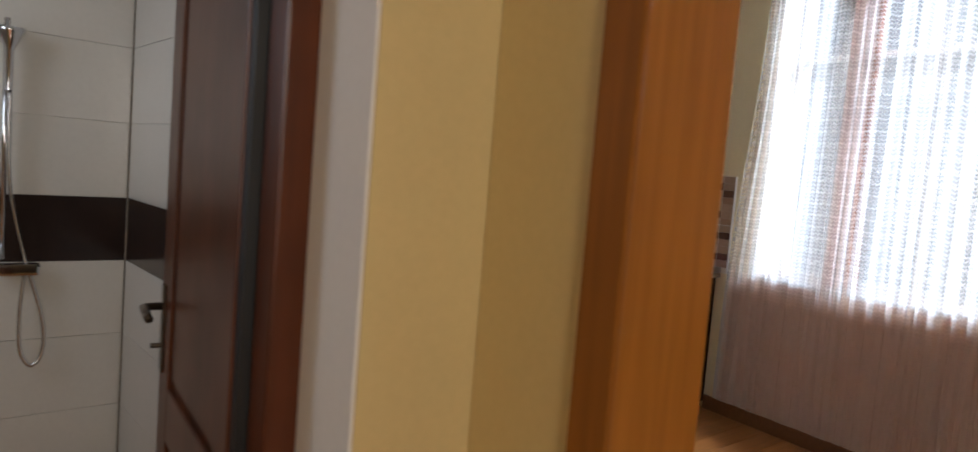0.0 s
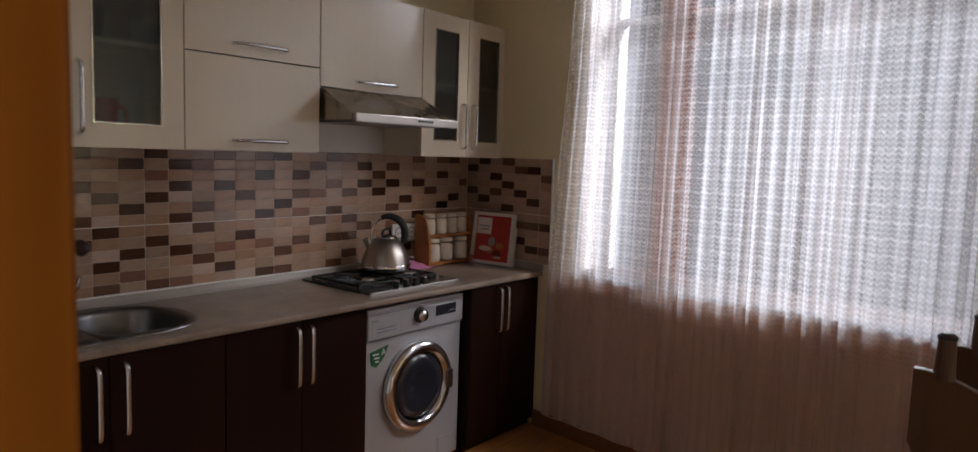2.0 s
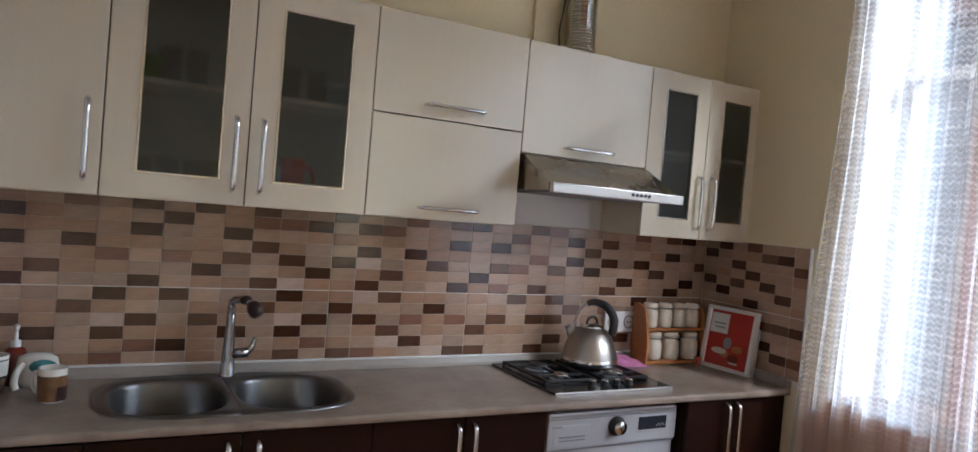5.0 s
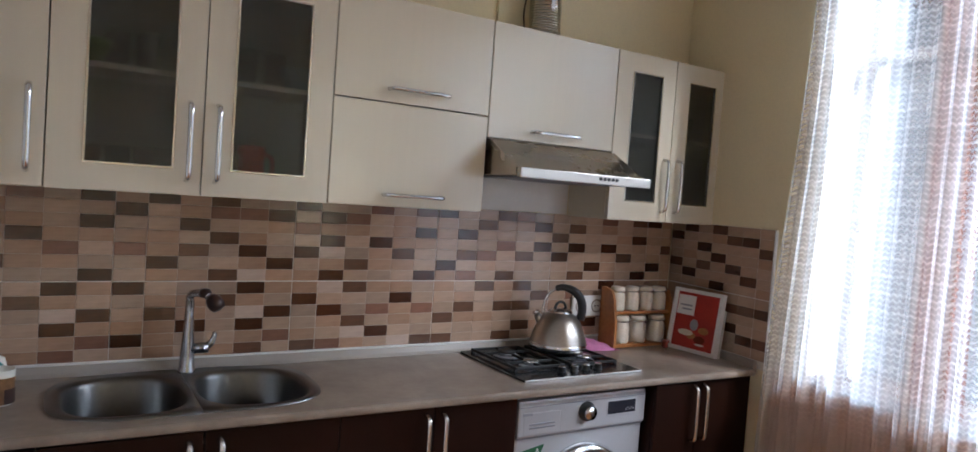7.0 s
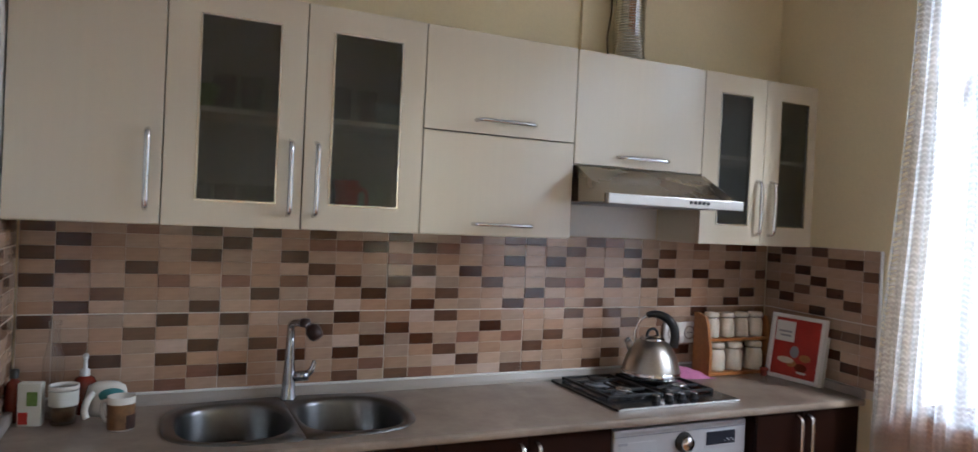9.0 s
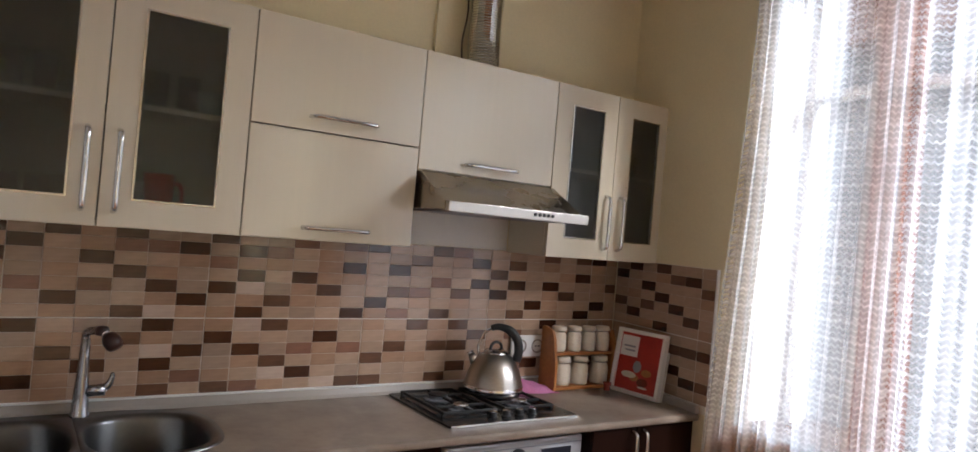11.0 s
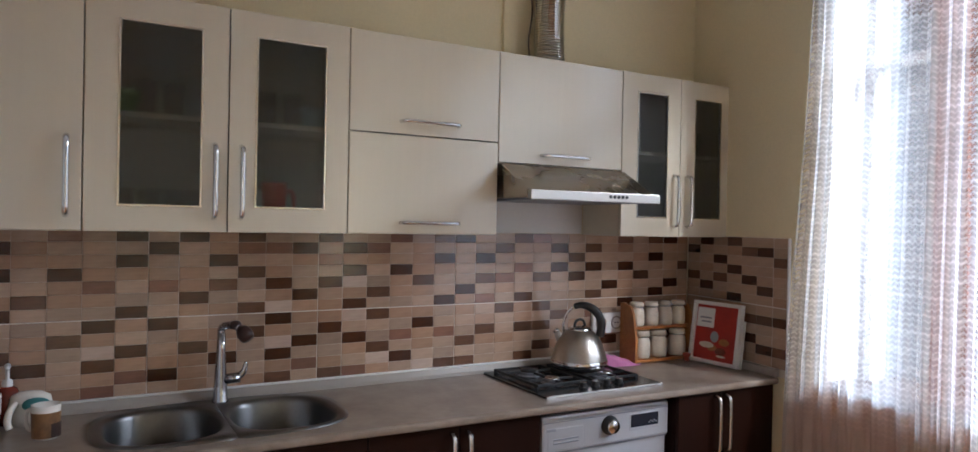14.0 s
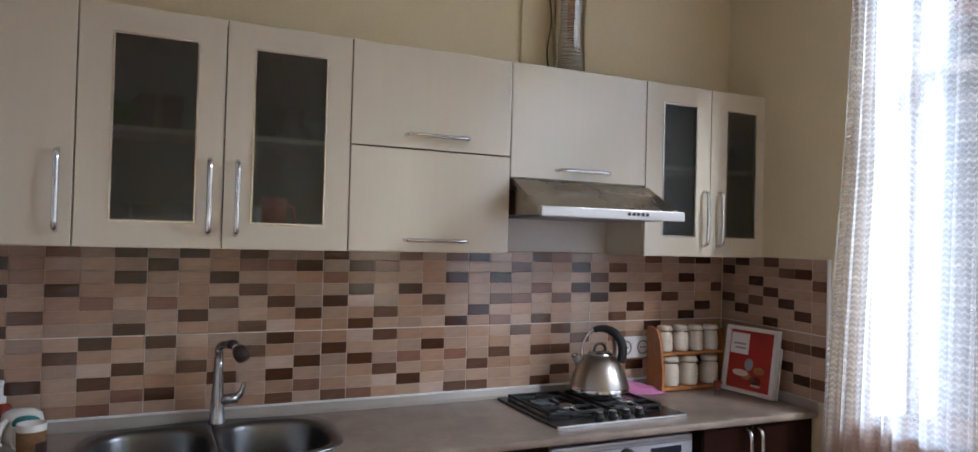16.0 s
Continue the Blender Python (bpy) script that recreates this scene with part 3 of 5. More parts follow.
part("cloth", curtain(), M["lace"], curt, smooth=True)
part("hem", tube([wall_at(0.73 + 2.5 * i / 60, 0.066 + 0.006 * math.sin(i * 1.3), 0.105) for i in range(61)], 0.004, 6), M["lace"], curt)


def drape(u0, u1, n0, folds, amp, z0, z1):
    bm = bmesh.new()
    rows = []
    for j in range(9):
        z = z0 + (z1 - z0) * j / 8
        rows.append([bm.verts.new(wall_at(u0 + (u1 - u0) * (i / 80) + 0.010 * math.sin(3 * j / 8 + i / 30), n0 + amp * math.sin(2 * math.pi * folds * i / 80) + 0.3 * amp * math.sin(5.1 * i / 8 + j * 0.2), z)) for i in range(81)])
    for a, b in zip(rows, rows[1:]):
        for i in range(80):
            bm.faces.new((a[i], a[i + 1], b[i + 1], b[i]))
    return bm


dr = thing("drape", wall_at(1.34, -0.045, WIN_Z0 + 0.02), "narrow red-brown drape hanging in the window reveal behind the lace", "curtain")
part("cloth", drape(1.25, 1.44, -0.045, 4.5, 0.010, WIN_Z0 + 0.020, WIN_Z1 - 0.004), M["drape"], dr, smooth=True)
rod = thing("curtain_rail", wall_at(1.9, 0.1, 2.81), "white ceiling curtain rail", "curtain rail")
part("rail", box(0.65, 3.4, 0.06, 0.13, 2.80, 2.83, 0.004, m=WALL_R), M["white_plastic"], rod)
for uu in (0.9, 2.0, 3.1):
    part("bracket", box(uu, uu + 0.03, 0.001, 0.06, 2.79, 2.84, 0.003, m=WALL_R), M["white_plastic"], rod)

# outdoors: ground and a neighbouring house beyond the window
solid("ground", box(6.9, 60, -40, 40, -0.9, -0.8), M["ground"], "pale bare ground outside the window", "ground", kind="structure")
nb = thing("neighbour_house", (14.0, 2.0, -0.8), "pale rendered neighbouring house with a tiled roof", "house")
part("wall", box(12.5, 18.0, -9.0, 12.0, -0.8, 4.2), M["facade"], nb)
part("roof", prism([(12.0, 4.2), (18.5, 4.2), (15.2, 6.4)], "y", -9.5, 12.5), M["roof"], nb)

# hall: north wall with the bathroom doorway, west and south walls
hn = box(2.576, HX + 0.06, 1.95, 2.112, 0, 2.7)
box(1.70, 2.576, 1.95, 2.112, 2.10, 2.7, bm=hn)
box(0.3, 1.70, 1.95, 2.112, 0, 2.7, bm=hn)
solid("wall_hall_north", hn, M["hall"], "yellow painted hall wall beside the bathroom door", "wall", kind="structure")
solid("wall_hall_east", box(HX - 0.004, HX + 0.003, DOOR_Y1 + 0.002, 1.948, 0, 2.7), M["hall"], "yellow painted hall wall beside the kitchen door", "wall", kind="structure")
he = box(HX - 0.004, HX + 0.003, -1.0, DOOR_Y0 - 0.002, 0, 2.7)
box(HX - 0.004, HX + 0.003, DOOR_Y0 - 0.002, DOOR_Y1 + 0.002, DOOR_H + 0.002, 2.7, bm=he)
solid("wall_hall_door", he, M["hall"], "yellow painted hall wall round the kitchen door", "wall", kind="structure")
solid("wall_hall_west", box(0.2, 0.3, -1.2, 4.5, 0, 2.7), M["hall"], "yellow painted hall wall", "wall", kind="structure")
solid("wall_hall_south", box(0.3, HX, -1.2, -1.0, 0, 2.7), M["hall"], "yellow painted hall wall", "wall", kind="structure")
solid("reveal_bathroom", box(2.570, 2.5755, 1.952, 2.110, 0, 2.095), M["white_wall"], "white plastered reveal of the bathroom doorway", "door reveal", kind="structure")

# kitchen door lining and casings, honey brown veneer
dl = thing("door_1", (HX + 0.1, DOOR_Y1, 0), "honey-brown veneered door lining without a leaf", "door frame", kind="structure")
part("jamb", box(HX - 0.012, XL + 0.010, DOOR_Y1 - 0.028, DOOR_Y1, 0, DOOR_H, 0.003), M["casing"], dl)
part("jamb", box(HX - 0.012, XL + 0.016, DOOR_Y0, DOOR_Y0 + 0.032, 0, DOOR_H, 0.003), M["casing"], dl)
part("head", box(HX - 0.012, XL + 0.016, DOOR_Y0 + 0.032, DOOR_Y1 - 0.032, DOOR_H - 0.032, DOOR_H, 0.003), M["casing"], dl)
for x0, x1 in ((HX - 0.018, HX - 0.005), (XL + 0.001, XL + 0.014)):
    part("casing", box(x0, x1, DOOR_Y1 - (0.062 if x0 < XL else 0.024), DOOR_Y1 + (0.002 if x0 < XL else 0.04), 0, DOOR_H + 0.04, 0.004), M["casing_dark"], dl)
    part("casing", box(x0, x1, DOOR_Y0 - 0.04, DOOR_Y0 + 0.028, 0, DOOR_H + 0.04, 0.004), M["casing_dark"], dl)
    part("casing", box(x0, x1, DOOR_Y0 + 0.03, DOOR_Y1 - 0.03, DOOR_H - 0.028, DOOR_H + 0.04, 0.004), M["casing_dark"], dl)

# bathroom
BX, BY = 2.848, 4.212
solid("wall_bath_north", box(0.3, BX, BY + 0.008, BY + 0.15, 0, 2.7), M["bath_tile"], "bathroom wall under large tiles", "wall", kind="structure")
solid("wall_bath_west", box(0.9, 1.0, 2.114, BY + 0.008, 0, 2.7), M["bath_tile"], "ivory bathroom wall", "wall", kind="structure")
for z0, z1, k in ((0.0, 0.2930, 0), (0.294, 0.587, 0), (0.588, 0.881, 0), (0.882, 1.131, 1), (1.132, 1.425, 0), (1.426, 1.719, 0), (1.72, 2.013, 0), (2.014, 2.303, 0), (2.304, 2.60, 0)):
    x = BX - 0.012
    while x > 1.1:
        t = part("tile", box(max(1.0, x - 0.5988), x, BY, BY + 0.0075, z0, z1, 0.0012, seg=1), M["bath_band" if k else "bath_tile"], bpy.data.objects["wall_bath_north"])
        x -= 0.60
    y = BY - 0.010
    while y > 2.2:
        part("tile", box(BX - 0.0085, BX - 0.001, max(2.12, y - 0.5988), y, z0, z1, 0.0012, seg=1), M["bath_band" if k else "bath_tile"], bpy.data.objects["wall_west"])
        y -= 0.60
solid("corner_joint", box(BX - 0.0115, BX - 0.001, BY - 0.009, BY - 0.001, 0, 2.6), M["grout_dirty"], "stained grout joint in the bathroom corner", "joint", kind="structure")

# bathroom door, open into the bathroom, hinged by its frame
bd = thing("door_2", (2.55, 2.13, 0), "dark mahogany bathroom door standing open inwards", "door", kind="structure")
part("frame_post", box(2.517, 2.5695, 2.104, 2.165, 0, 2.09, 0.005), M["bath_wood"], bd)
part("frame_post", box(1.703, 1.755, 2.104, 2.165, 0, 2.09, 0.005), M["bath_wood"], bd)
part("frame_head", box(1.755, 2.517, 2.104, 2.165, 2.03, 2.09, 0.005), M["bath_wood"], bd)
LEAF = Matrix.Translation((2.512, 2.175, 0)) @ Matrix.Rotation(radians(90 - 7.2), 4, "Z")
# leaf: runs along local x from the hinge, its room face at local +y
part("seal", box(0.0, 0.03, -0.022, 0.010, 0.01, 2.02, 0.002, m=LEAF), M["rubber"], bd)
leaf = part("leaf", box(0.03, 0.66, -0.035, 0.002, 0.01, 2.02, 0.003, m=LEAF), M["bath_wood"], bd)
for a, b, c, d in ((0.032, 0.13, 0.01, 2.02), (0.555, 0.66, 0.01, 2.02), (0.13, 0.555, 0.70, 0.82), (0.13, 0.555, 1.90, 2.02), (0.13, 0.555, 0.01, 0.18)):
    part("stile", box(a, b, 0.002, 0.014, c, d, 0.004, m=LEAF), M["bath_wood"], leaf)
part("panel", box(0.145, 0.54, 0.002, 0.008, 0.84, 1.88, 0.004, m=LEAF), M["bath_wood"], leaf)
part("panel", box(0.145, 0.54, 0.002, 0.008, 0.20, 0.68, 0.004, m=LEAF), M["bath_wood"], leaf)
part("lock_plate", box(0.61, 0.645, 0.014, 0.019, 0.84, 1.04, 0.003, m=LEAF), M["bronze"], leaf)
part("door_handle", tube([LEAF @ Vector(p) for p in ((0.628, 0.018, 0.99), (0.628, 0.05, 0.99), (0.62, 0.058, 0.99), (0.56, 0.06, 0.986), (0.54, 0.058, 0.98))], 0.009, 8), M["bronze"], leaf, smooth=True)
part("key", tube([LEAF @ Vector((0.628, 0.018, 0.90)), LEAF @ Vector((0.628, 0.04, 0.90))], 0.006, 8), M["bronze"], leaf)

# shower set on the bathroom's tiled wall
sh = thing("shower_set", (2.45, BY - 0.02, 0.85), "chrome shower mixer with rail, handset and grey hose", "shower")
part("rail", tube([(2.42, BY - 0.05, 0.9), (2.42, BY - 0.05, 1.75)], 0.010, 10), M["chrome"], sh, smooth=True)
part("rail_foot", tube([(2.42, BY - 0.05, 1.72), (2.42, BY - 0.001, 1.72)], 0.012, 10), M["chrome"], sh, smooth=True)
part("handset", lathe([(0.012, 0), (0.014, 0.14), (0.045, 0.20), (0.048, 0.215), (0, 0.22)], (2.425, BY - 0.08, 1.50), 20), M["chrome"], sh, smooth=True)
part("mixer", box(2.40, 2.54, BY - 0.075, BY - 0.03, 0.84, 0.885, 0.012), M["chrome"], sh)
part("inlet", tube([(2.44, BY - 0.04, 0.862), (2.44, BY - 0.001, 0.862)], 0.018, 12), M["chrome"], sh)
hose = [Vector((2.43, BY - 0.08, 1.50)), Vector((2.435, BY - 0.07, 1.2)), Vector((2.48, BY - 0.06, 0.95)), Vector((2.55, BY - 0.05, 0.68)), Vector((2.555, BY - 0.05, 0.55)),
        Vector((2.52, BY - 0.05, 0.50)), Vector((2.485, BY - 0.05, 0.56)), Vector((2.48, BY - 0.05, 0.7)), Vector((2.49, BY - 0.055, 0.84))]


def smooth_path(pts, n=6):
    out = []
    for i in range(len(pts) - 1):
        p0, p1, p2, p3 = pts[max(i - 1, 0)], pts[i], pts[i + 1], pts[min(i + 2, len(pts) - 1)]
        for k in range(n):
            t = k / n
            out.append(0.5 * ((2 * p1) + (p2 - p0) * t + (2 * p0 - 5 * p1 + 4 * p2 - p3) * t * t + (3 * p1 - p0 - 3 * p2 + p3) * t ** 3))
    return out + [pts[-1]]


part("hose", tube(smooth_path(hose), 0.007, 8), M["satin"], sh, "grey metal hose", smooth=True)

# ---------------------------------------------------------------- wall cabinets
CF = 3.792          # front faces
ZU0, ZU1 = 1.433, 2.14
GAP = 0.0022


def bar_handle(p0, p1, out, parent, mat="chrome"):
    """A flat bow handle from p0 to p1, standing out along out."""
    p0, p1, out = Vector(p0), Vector(p1), Vector(out)
    d = p1 - p0
    pts = [p0, p0 + out * 0.75 + d * 0.03, p0 + out + d * 0.12, p0 + out * 1.04 + d * 0.5, p1 + out - d * 0.12, p1 + out * 0.75 - d * 0.03, p1]
    return part("handle", tube(smooth_path(pts, 3), 0.0084, 8, flat=0.85), M[mat], parent, "chrome bow handle", smooth=True)


def wall_cabinet(x0, x1, z0, z1, label, group="wall cabinets"):
    t = thing("wall_cabinet", ((x0 + x1) / 2, 4.05, z0), label, "kitchen cabinet", group)
    e, y0, y1 = 0.0012, CF + 0.021, YB - 0.006
    bm = box(x0 + e, x0 + 0.018, y0, y1, z0, z1)
    box(x1 - 0.018, x1 - e, y0, y1, z0, z1, bm=bm)
    box(x0 + 0.018, x1 - 0.018, y0, y1, z0, z0 + 0.018, bm=bm)
    box(x0 + 0.018, x1 - 0.018, y0, y1, z1 - 0.018, z1, bm=bm)
    part("carcass", bm, M["cream_side"], t)
    part("back_panel", box(x0 + 0.018, x1 - 0.018, y1 - 0.004, y1, z0 + 0.018, z1 - 0.018), M["inner"], t)
    return t


def plain_front(t, x0, x1, z0, z1, name="door"):
    return part(name, box(x0 + GAP, x1 - GAP, CF, CF + 0.019, z0 + GAP, z1 - GAP, 0.0025), M["cream"], t)


def glass_front(t, x0, x1, z0, z1, px0, px1, pz0, pz1):
    d = part("door", face_panel(x0 + GAP, x1 - GAP, z0 + GAP, z1 - GAP, CF, CF + 0.019, (px0, px1, pz0, pz1)), M["cream"], t)
    part("pane", box(px0 + 0.001, px1 - 0.001, CF + 0.008, CF + 0.012, pz0 + 0.001, pz1 - 0.001), M["smoked"], d, "grey smoked glass")
    w = 0.0055
    bm = box(px0, px0 + w, CF - 0.003, CF + 0.006, pz0, pz1)
    box(px1 - w, px1, CF - 0.003, CF + 0.006, pz0, pz1, bm=bm)
    box(px0 + w, px1 - w, CF - 0.003, CF + 0.006, pz0, pz0 + w, bm=bm)
    box(px0 + w, px1 - w, CF - 0.003, CF + 0.006, pz1 - w, pz1, bm=bm)
    part("pane_trim", bm, M["satin"], d, "thin aluminium trim")
    return d


def shelf(t, x0, x1, z):
    part("shelf", box(x0 + 0.019, x1 - 0.019, CF + 0.035, YB - 0.011, z - 0.008, z + 0.008), M["cream_side"], t)


OUT = Vector((0, -0.030, 0))
XA, XB, XC, XD, XE, XF = XL + 0.003, 3.409, 4.197, 4.789, 5.397, XR - 0.004
c = wall_cabinet(XA, XB, ZU0, ZU1, "cream wall cabinet with one plain door in the corner")
d = plain_front(c, XA, XB, ZU0, ZU1)
bar_handle((3.368, CF, 1.478), (3.368, CF, 1.706), OUT, d)

c = wall_cabinet(XB, XC, ZU0, ZU1, "cream wall cabinet with two smoked glass doors")
shelf(c, XB, XC, 1.785)
d = glass_front(c, XB, 3.806, ZU0, ZU1, 3.497, 3.729, 1.509, 2.060)
bar_handle((3.766, CF, 1.478), (3.766, CF, 1.706), OUT, d)
d = glass_front(c, 3.806, XC, ZU0, ZU1, 3.888, 4.117, 1.512, 2.060)
bar_handle((3.846, CF, 1.478), (3.846, CF, 1.706), OUT, d)

c = wall_cabinet(XC, XD, ZU0, ZU1, "cream wall cabinet with two lift-up flaps")
d = plain_front(c, XC, XD, ZU0, 1.787, "flap")
bar_handle((4.392, CF, 1.474), (4.619, CF, 1.474), OUT, d)
d = plain_front(c, XC, XD, 1.787, ZU1, "flap")
bar_handle((4.389, CF, 1.834), (4.617, CF, 1.834), OUT, d)

c = wall_cabinet(XD, XE, 1.712, ZU1, "cream wall cabinet with one flap above the hood")
d = plain_front(c, XD, XE, 1.712, ZU1, "flap")
bar_handle((4.985, CF, 1.750), (5.215, CF, 1.750), OUT, d)

c = wall_cabinet(XE, XF, ZU0, ZU1, "cream wall cabinet with two narrow smoked glass doors")
shelf(c, XE, XF, 1.80)
d = glass_front(c, XE, 5.734, ZU0, ZU1, 5.481, 5.657, 1.514, 2.060)
bar_handle((5.700, CF, 1.478), (5.700, CF, 1.706), OUT, d)
d = glass_front(c, 5.734, XF, ZU0, ZU1, 5.819, 5.987, 1.514, 2.058)
bar_handle((5.781, CF, 1.478), (5.781, CF, 1.706), OUT, d)

# cooker hood, its duct and the painted strip below it
hd = thing("cooker_hood", (5.09, 4.0, 1.56), "brushed steel slanted cooker hood with a button row", "cooker hood")
HX0, HX1 = XD + 0.012, XE + 0.012
part("body", prism([(YB - 0.012, 1.708), (CF - 0.004, 1.708), (3.60, 1.602), (3.60, 1.575), (YB - 0.012, 1.575)], "x", HX0, HX1, bevel=0.002), M["hood_steel"], hd)
part("visor", box(HX0 + 0.002, HX1 + 0.012, 3.578, 3.599, 1.568, 1.604, 0.004), M["steel"], hd)
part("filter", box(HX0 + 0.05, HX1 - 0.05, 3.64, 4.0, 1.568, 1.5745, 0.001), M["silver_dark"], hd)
for i in range(5):
    xb = 5.165 + i * 0.020
    part("button", lathe([(0, 0), (0.0065, 0.0), (0.0065, 0.004), (0, 0.005)], (xb, 3.578, 1.588), 10, axis=(0, -1, 0)), M["black_plastic"], hd)
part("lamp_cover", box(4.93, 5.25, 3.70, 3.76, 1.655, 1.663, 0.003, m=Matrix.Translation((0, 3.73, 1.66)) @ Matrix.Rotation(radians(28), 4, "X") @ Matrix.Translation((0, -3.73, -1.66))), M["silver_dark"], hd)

duct = thing("hood_duct", (5.13, 3.93, ZU1), "crinkled aluminium flexible duct above the hood cabinet", "duct")
prof = []
for i in range(150):
    z = i * 0.0054
    prof.append((0.064 + (0.0026 if i % 2 else -0.0012) + 0.002 * noise.noise((z * 18, 0.5, 0)), z))
bm = lathe(prof, (0, 0, 0), 28)
for v in bm.verts:
    v.co.x += 0.03 * (v.co.z / 0.8) ** 2 - 0.004 * math.sin(9 * v.co.z)
    v.co.y += 0.012 * math.sin(4 * v.co.z)
bm.transform(Matrix.Translation((5.13, 3.955, ZU1 + 0.001)))
part("hose", bm, M["duct_foil"], duct, smooth=False)
cab = thing("duct_cable", (5.055, 3.99, ZU1), "thin brown cable beside the duct", "cable")
part("wire", tube(smooth_path([Vector((5.055, 3.985, ZU1)), Vector((5.042, 3.99, 2.25)), Vector((5.058, 3.99, 2.40)), Vector((5.045, 4.02, 2.6)), Vector((5.05, 4.055, 2.80)), Vector((5.05, 4.06, 2.949))]), 0.0035, 6), M["bronze"], cab, smooth=True)
solid("chimney_strip", box(XD + 0.002, XE - 0.002, YB - 0.004, YB - 0.0005, 1.4385, 1.711), M["white_wall"], "grey painted wall strip under the hood", "wall", kind="structure")

# ---------------------------------------------------------------- base units
BF, ZT = 3.503, 0.848


def base_unit(x0, x1, label, front=BF):
    t = thing("base_cabinet", ((x0 + x1) / 2, 3.75, 0), label, "kitchen cabinet", "base cabinets")
    y0, y1 = front + 0.02, YB - 0.02
    bm = box(x0 + 0.001, x0 + 0.018, y0, y1, 0.09, 0.818)
    box(x1 - 0.018, x1 - 0.001, y0, y1, 0.09, 0.808, bm=bm)
    box(x0 + 0.018, x1 - 0.018, y0, y1, 0.09, 0.108, bm=bm)
    box(x0 + 0.018, x1 - 0.018, y1 - 0.005, y1, 0.108, 0.818, bm=bm)
    part("carcass", bm, M["dark"], t)
    part("plinth", box(x0 + 0.001, x1 - 0.001, front + 0.035, front + 0.052, 0.0, 0.0895), M["dark"], t)
    return t


def base_door(t, x0, x1, hx, front=BF, lift=0.0):
    d = part("door", box(x0 + GAP, x1 - GAP, front, front + 0.018, 0.04, 0.815, 0.0025), M["dark"], t)
    if hx:
        bar_handle((hx, front, 0.567 + lift), (hx, front, 0.7915 + lift), (0, -0.030, 0), d, "satin")
    return d


t = base_unit(XA, 3.420, "dark brown base cabinet in the corner")
base_door(t, XA, 3.420, 3.375)
t = base_unit(3.420, 4.180, "dark brown base cabinet under the sink")
base_door(t, 3.420, 3.802, 3.762)
base_door(t, 3.802, 4.180, 3.843)
t = base_unit(4.180, 4.813, "dark brown base cabinet beside the washing machine")
base_door(t, 4.180, 4.494, 4.463)
base_door(t, 4.494, 4.813, 4.522)
t = base_unit(5.440, 5.990, "dark brown base cabinet in the corner by the window", 3.475)
base_door(t, 5.440, 5.668, 5.640, 3.475, 0.008)
base_door(t, 5.668, 5.990, 5.696, 3.475, 0.008)

# worktop with a sink cut-out, and the upstand along the walls
SX, SY = 3.805, 3.775
top = thing("worktop", (4.5, 3.75, 0.81), "mottled beige laminate worktop with a rounded front edge", "worktop")
YF, SKEW = 3.503, 0.0205


def deeper(bm):
    """The front line runs a little out towards the window wall."""
    for v in bm.verts:
        if v.co.y < 3.53:
            v.co.y -= (v.co.x - XL) * SKEW
    return bm


xr = lambda y: skew_x(y, 0.013)
bm = prism([(XL + 0.001, YF + 0.012), (3.415, YF + 0.012), (3.415, YB - 0.001), (XL + 0.001, YB - 0.001)], "z", 0.820, ZT)
prism([(4.195, YF + 0.012), (xr(YF - 0.05), YF + 0.012), (xr(YB), YB - 0.001), (4.195, YB - 0.001)], "z", 0.820, ZT, bm=bm)
part("slab", deeper(bm), M["worktop"], top)
edge = [(YF + 0.012, 0.820), (YF + 0.004, 0.8215), (YF, 0.826), (YF - 0.001, 0.834), (YF, 0.842), (YF + 0.004, 0.846), (YF + 0.012, ZT)]
part("front_edge", deeper(prism(edge, "x", XL + 0.001, xr(YF - 0.06))), M["worktop"], top)
up = [(YB - 0.009, ZT), (YB - 0.036, ZT + 0.001), (YB - 0.034, ZT + 0.014), (YB - 0.022, ZT + 0.034), (YB - 0.009, ZT + 0.038)]
ups = thing("worktop_upstand", (4.5, 4.04, ZT), "beige plastic upstand between worktop and tiles", "trim strip")
part("strip", prism(up, "x", XL + 0.012, XR - 0.02), M["trim"], ups)
part("bead", box(XL + 0.03, XR - 0.03, YB - 0.024, YB - 0.0095, ZT + 0.0345, ZT + 0.041, 0.002), M["white_plastic"], ups, "white plastic bead")
part("strip", box(0.04, 0.63, 0.010, 0.034, ZT + 0.001, ZT + 0.036, 0.006, m=WALL_R), M["trim"], ups)
part("strip", box(XL + 0.009, XL + 0.03, 3.45, YB - 0.04, ZT + 0.001, ZT + 0.034, 0.006), M["trim"], ups)

# washing machine
wm = thing("washing_machine", (5.12, 3.8, 0), "silver-grey front-loading washing machine under the worktop", "washing machine")
W0, W1, WF = 4.824, 5.424, 3.527
part("body", box(W0, W1, WF, YB - 0.03, 0.015, 0.798, 0.012), M["silver"], wm)
part("control_panel", box(W0 + 0.002, W1 - 0.002, WF - 0.014, WF + 0.01, 0.665, 0.796, 0.008), M["silver"], wm)
# raised dark strips paint the shade of the panel's grooves
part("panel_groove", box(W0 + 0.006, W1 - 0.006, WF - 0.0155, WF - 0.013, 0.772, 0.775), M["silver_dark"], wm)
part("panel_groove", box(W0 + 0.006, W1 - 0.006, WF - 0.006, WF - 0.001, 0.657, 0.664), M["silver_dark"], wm)
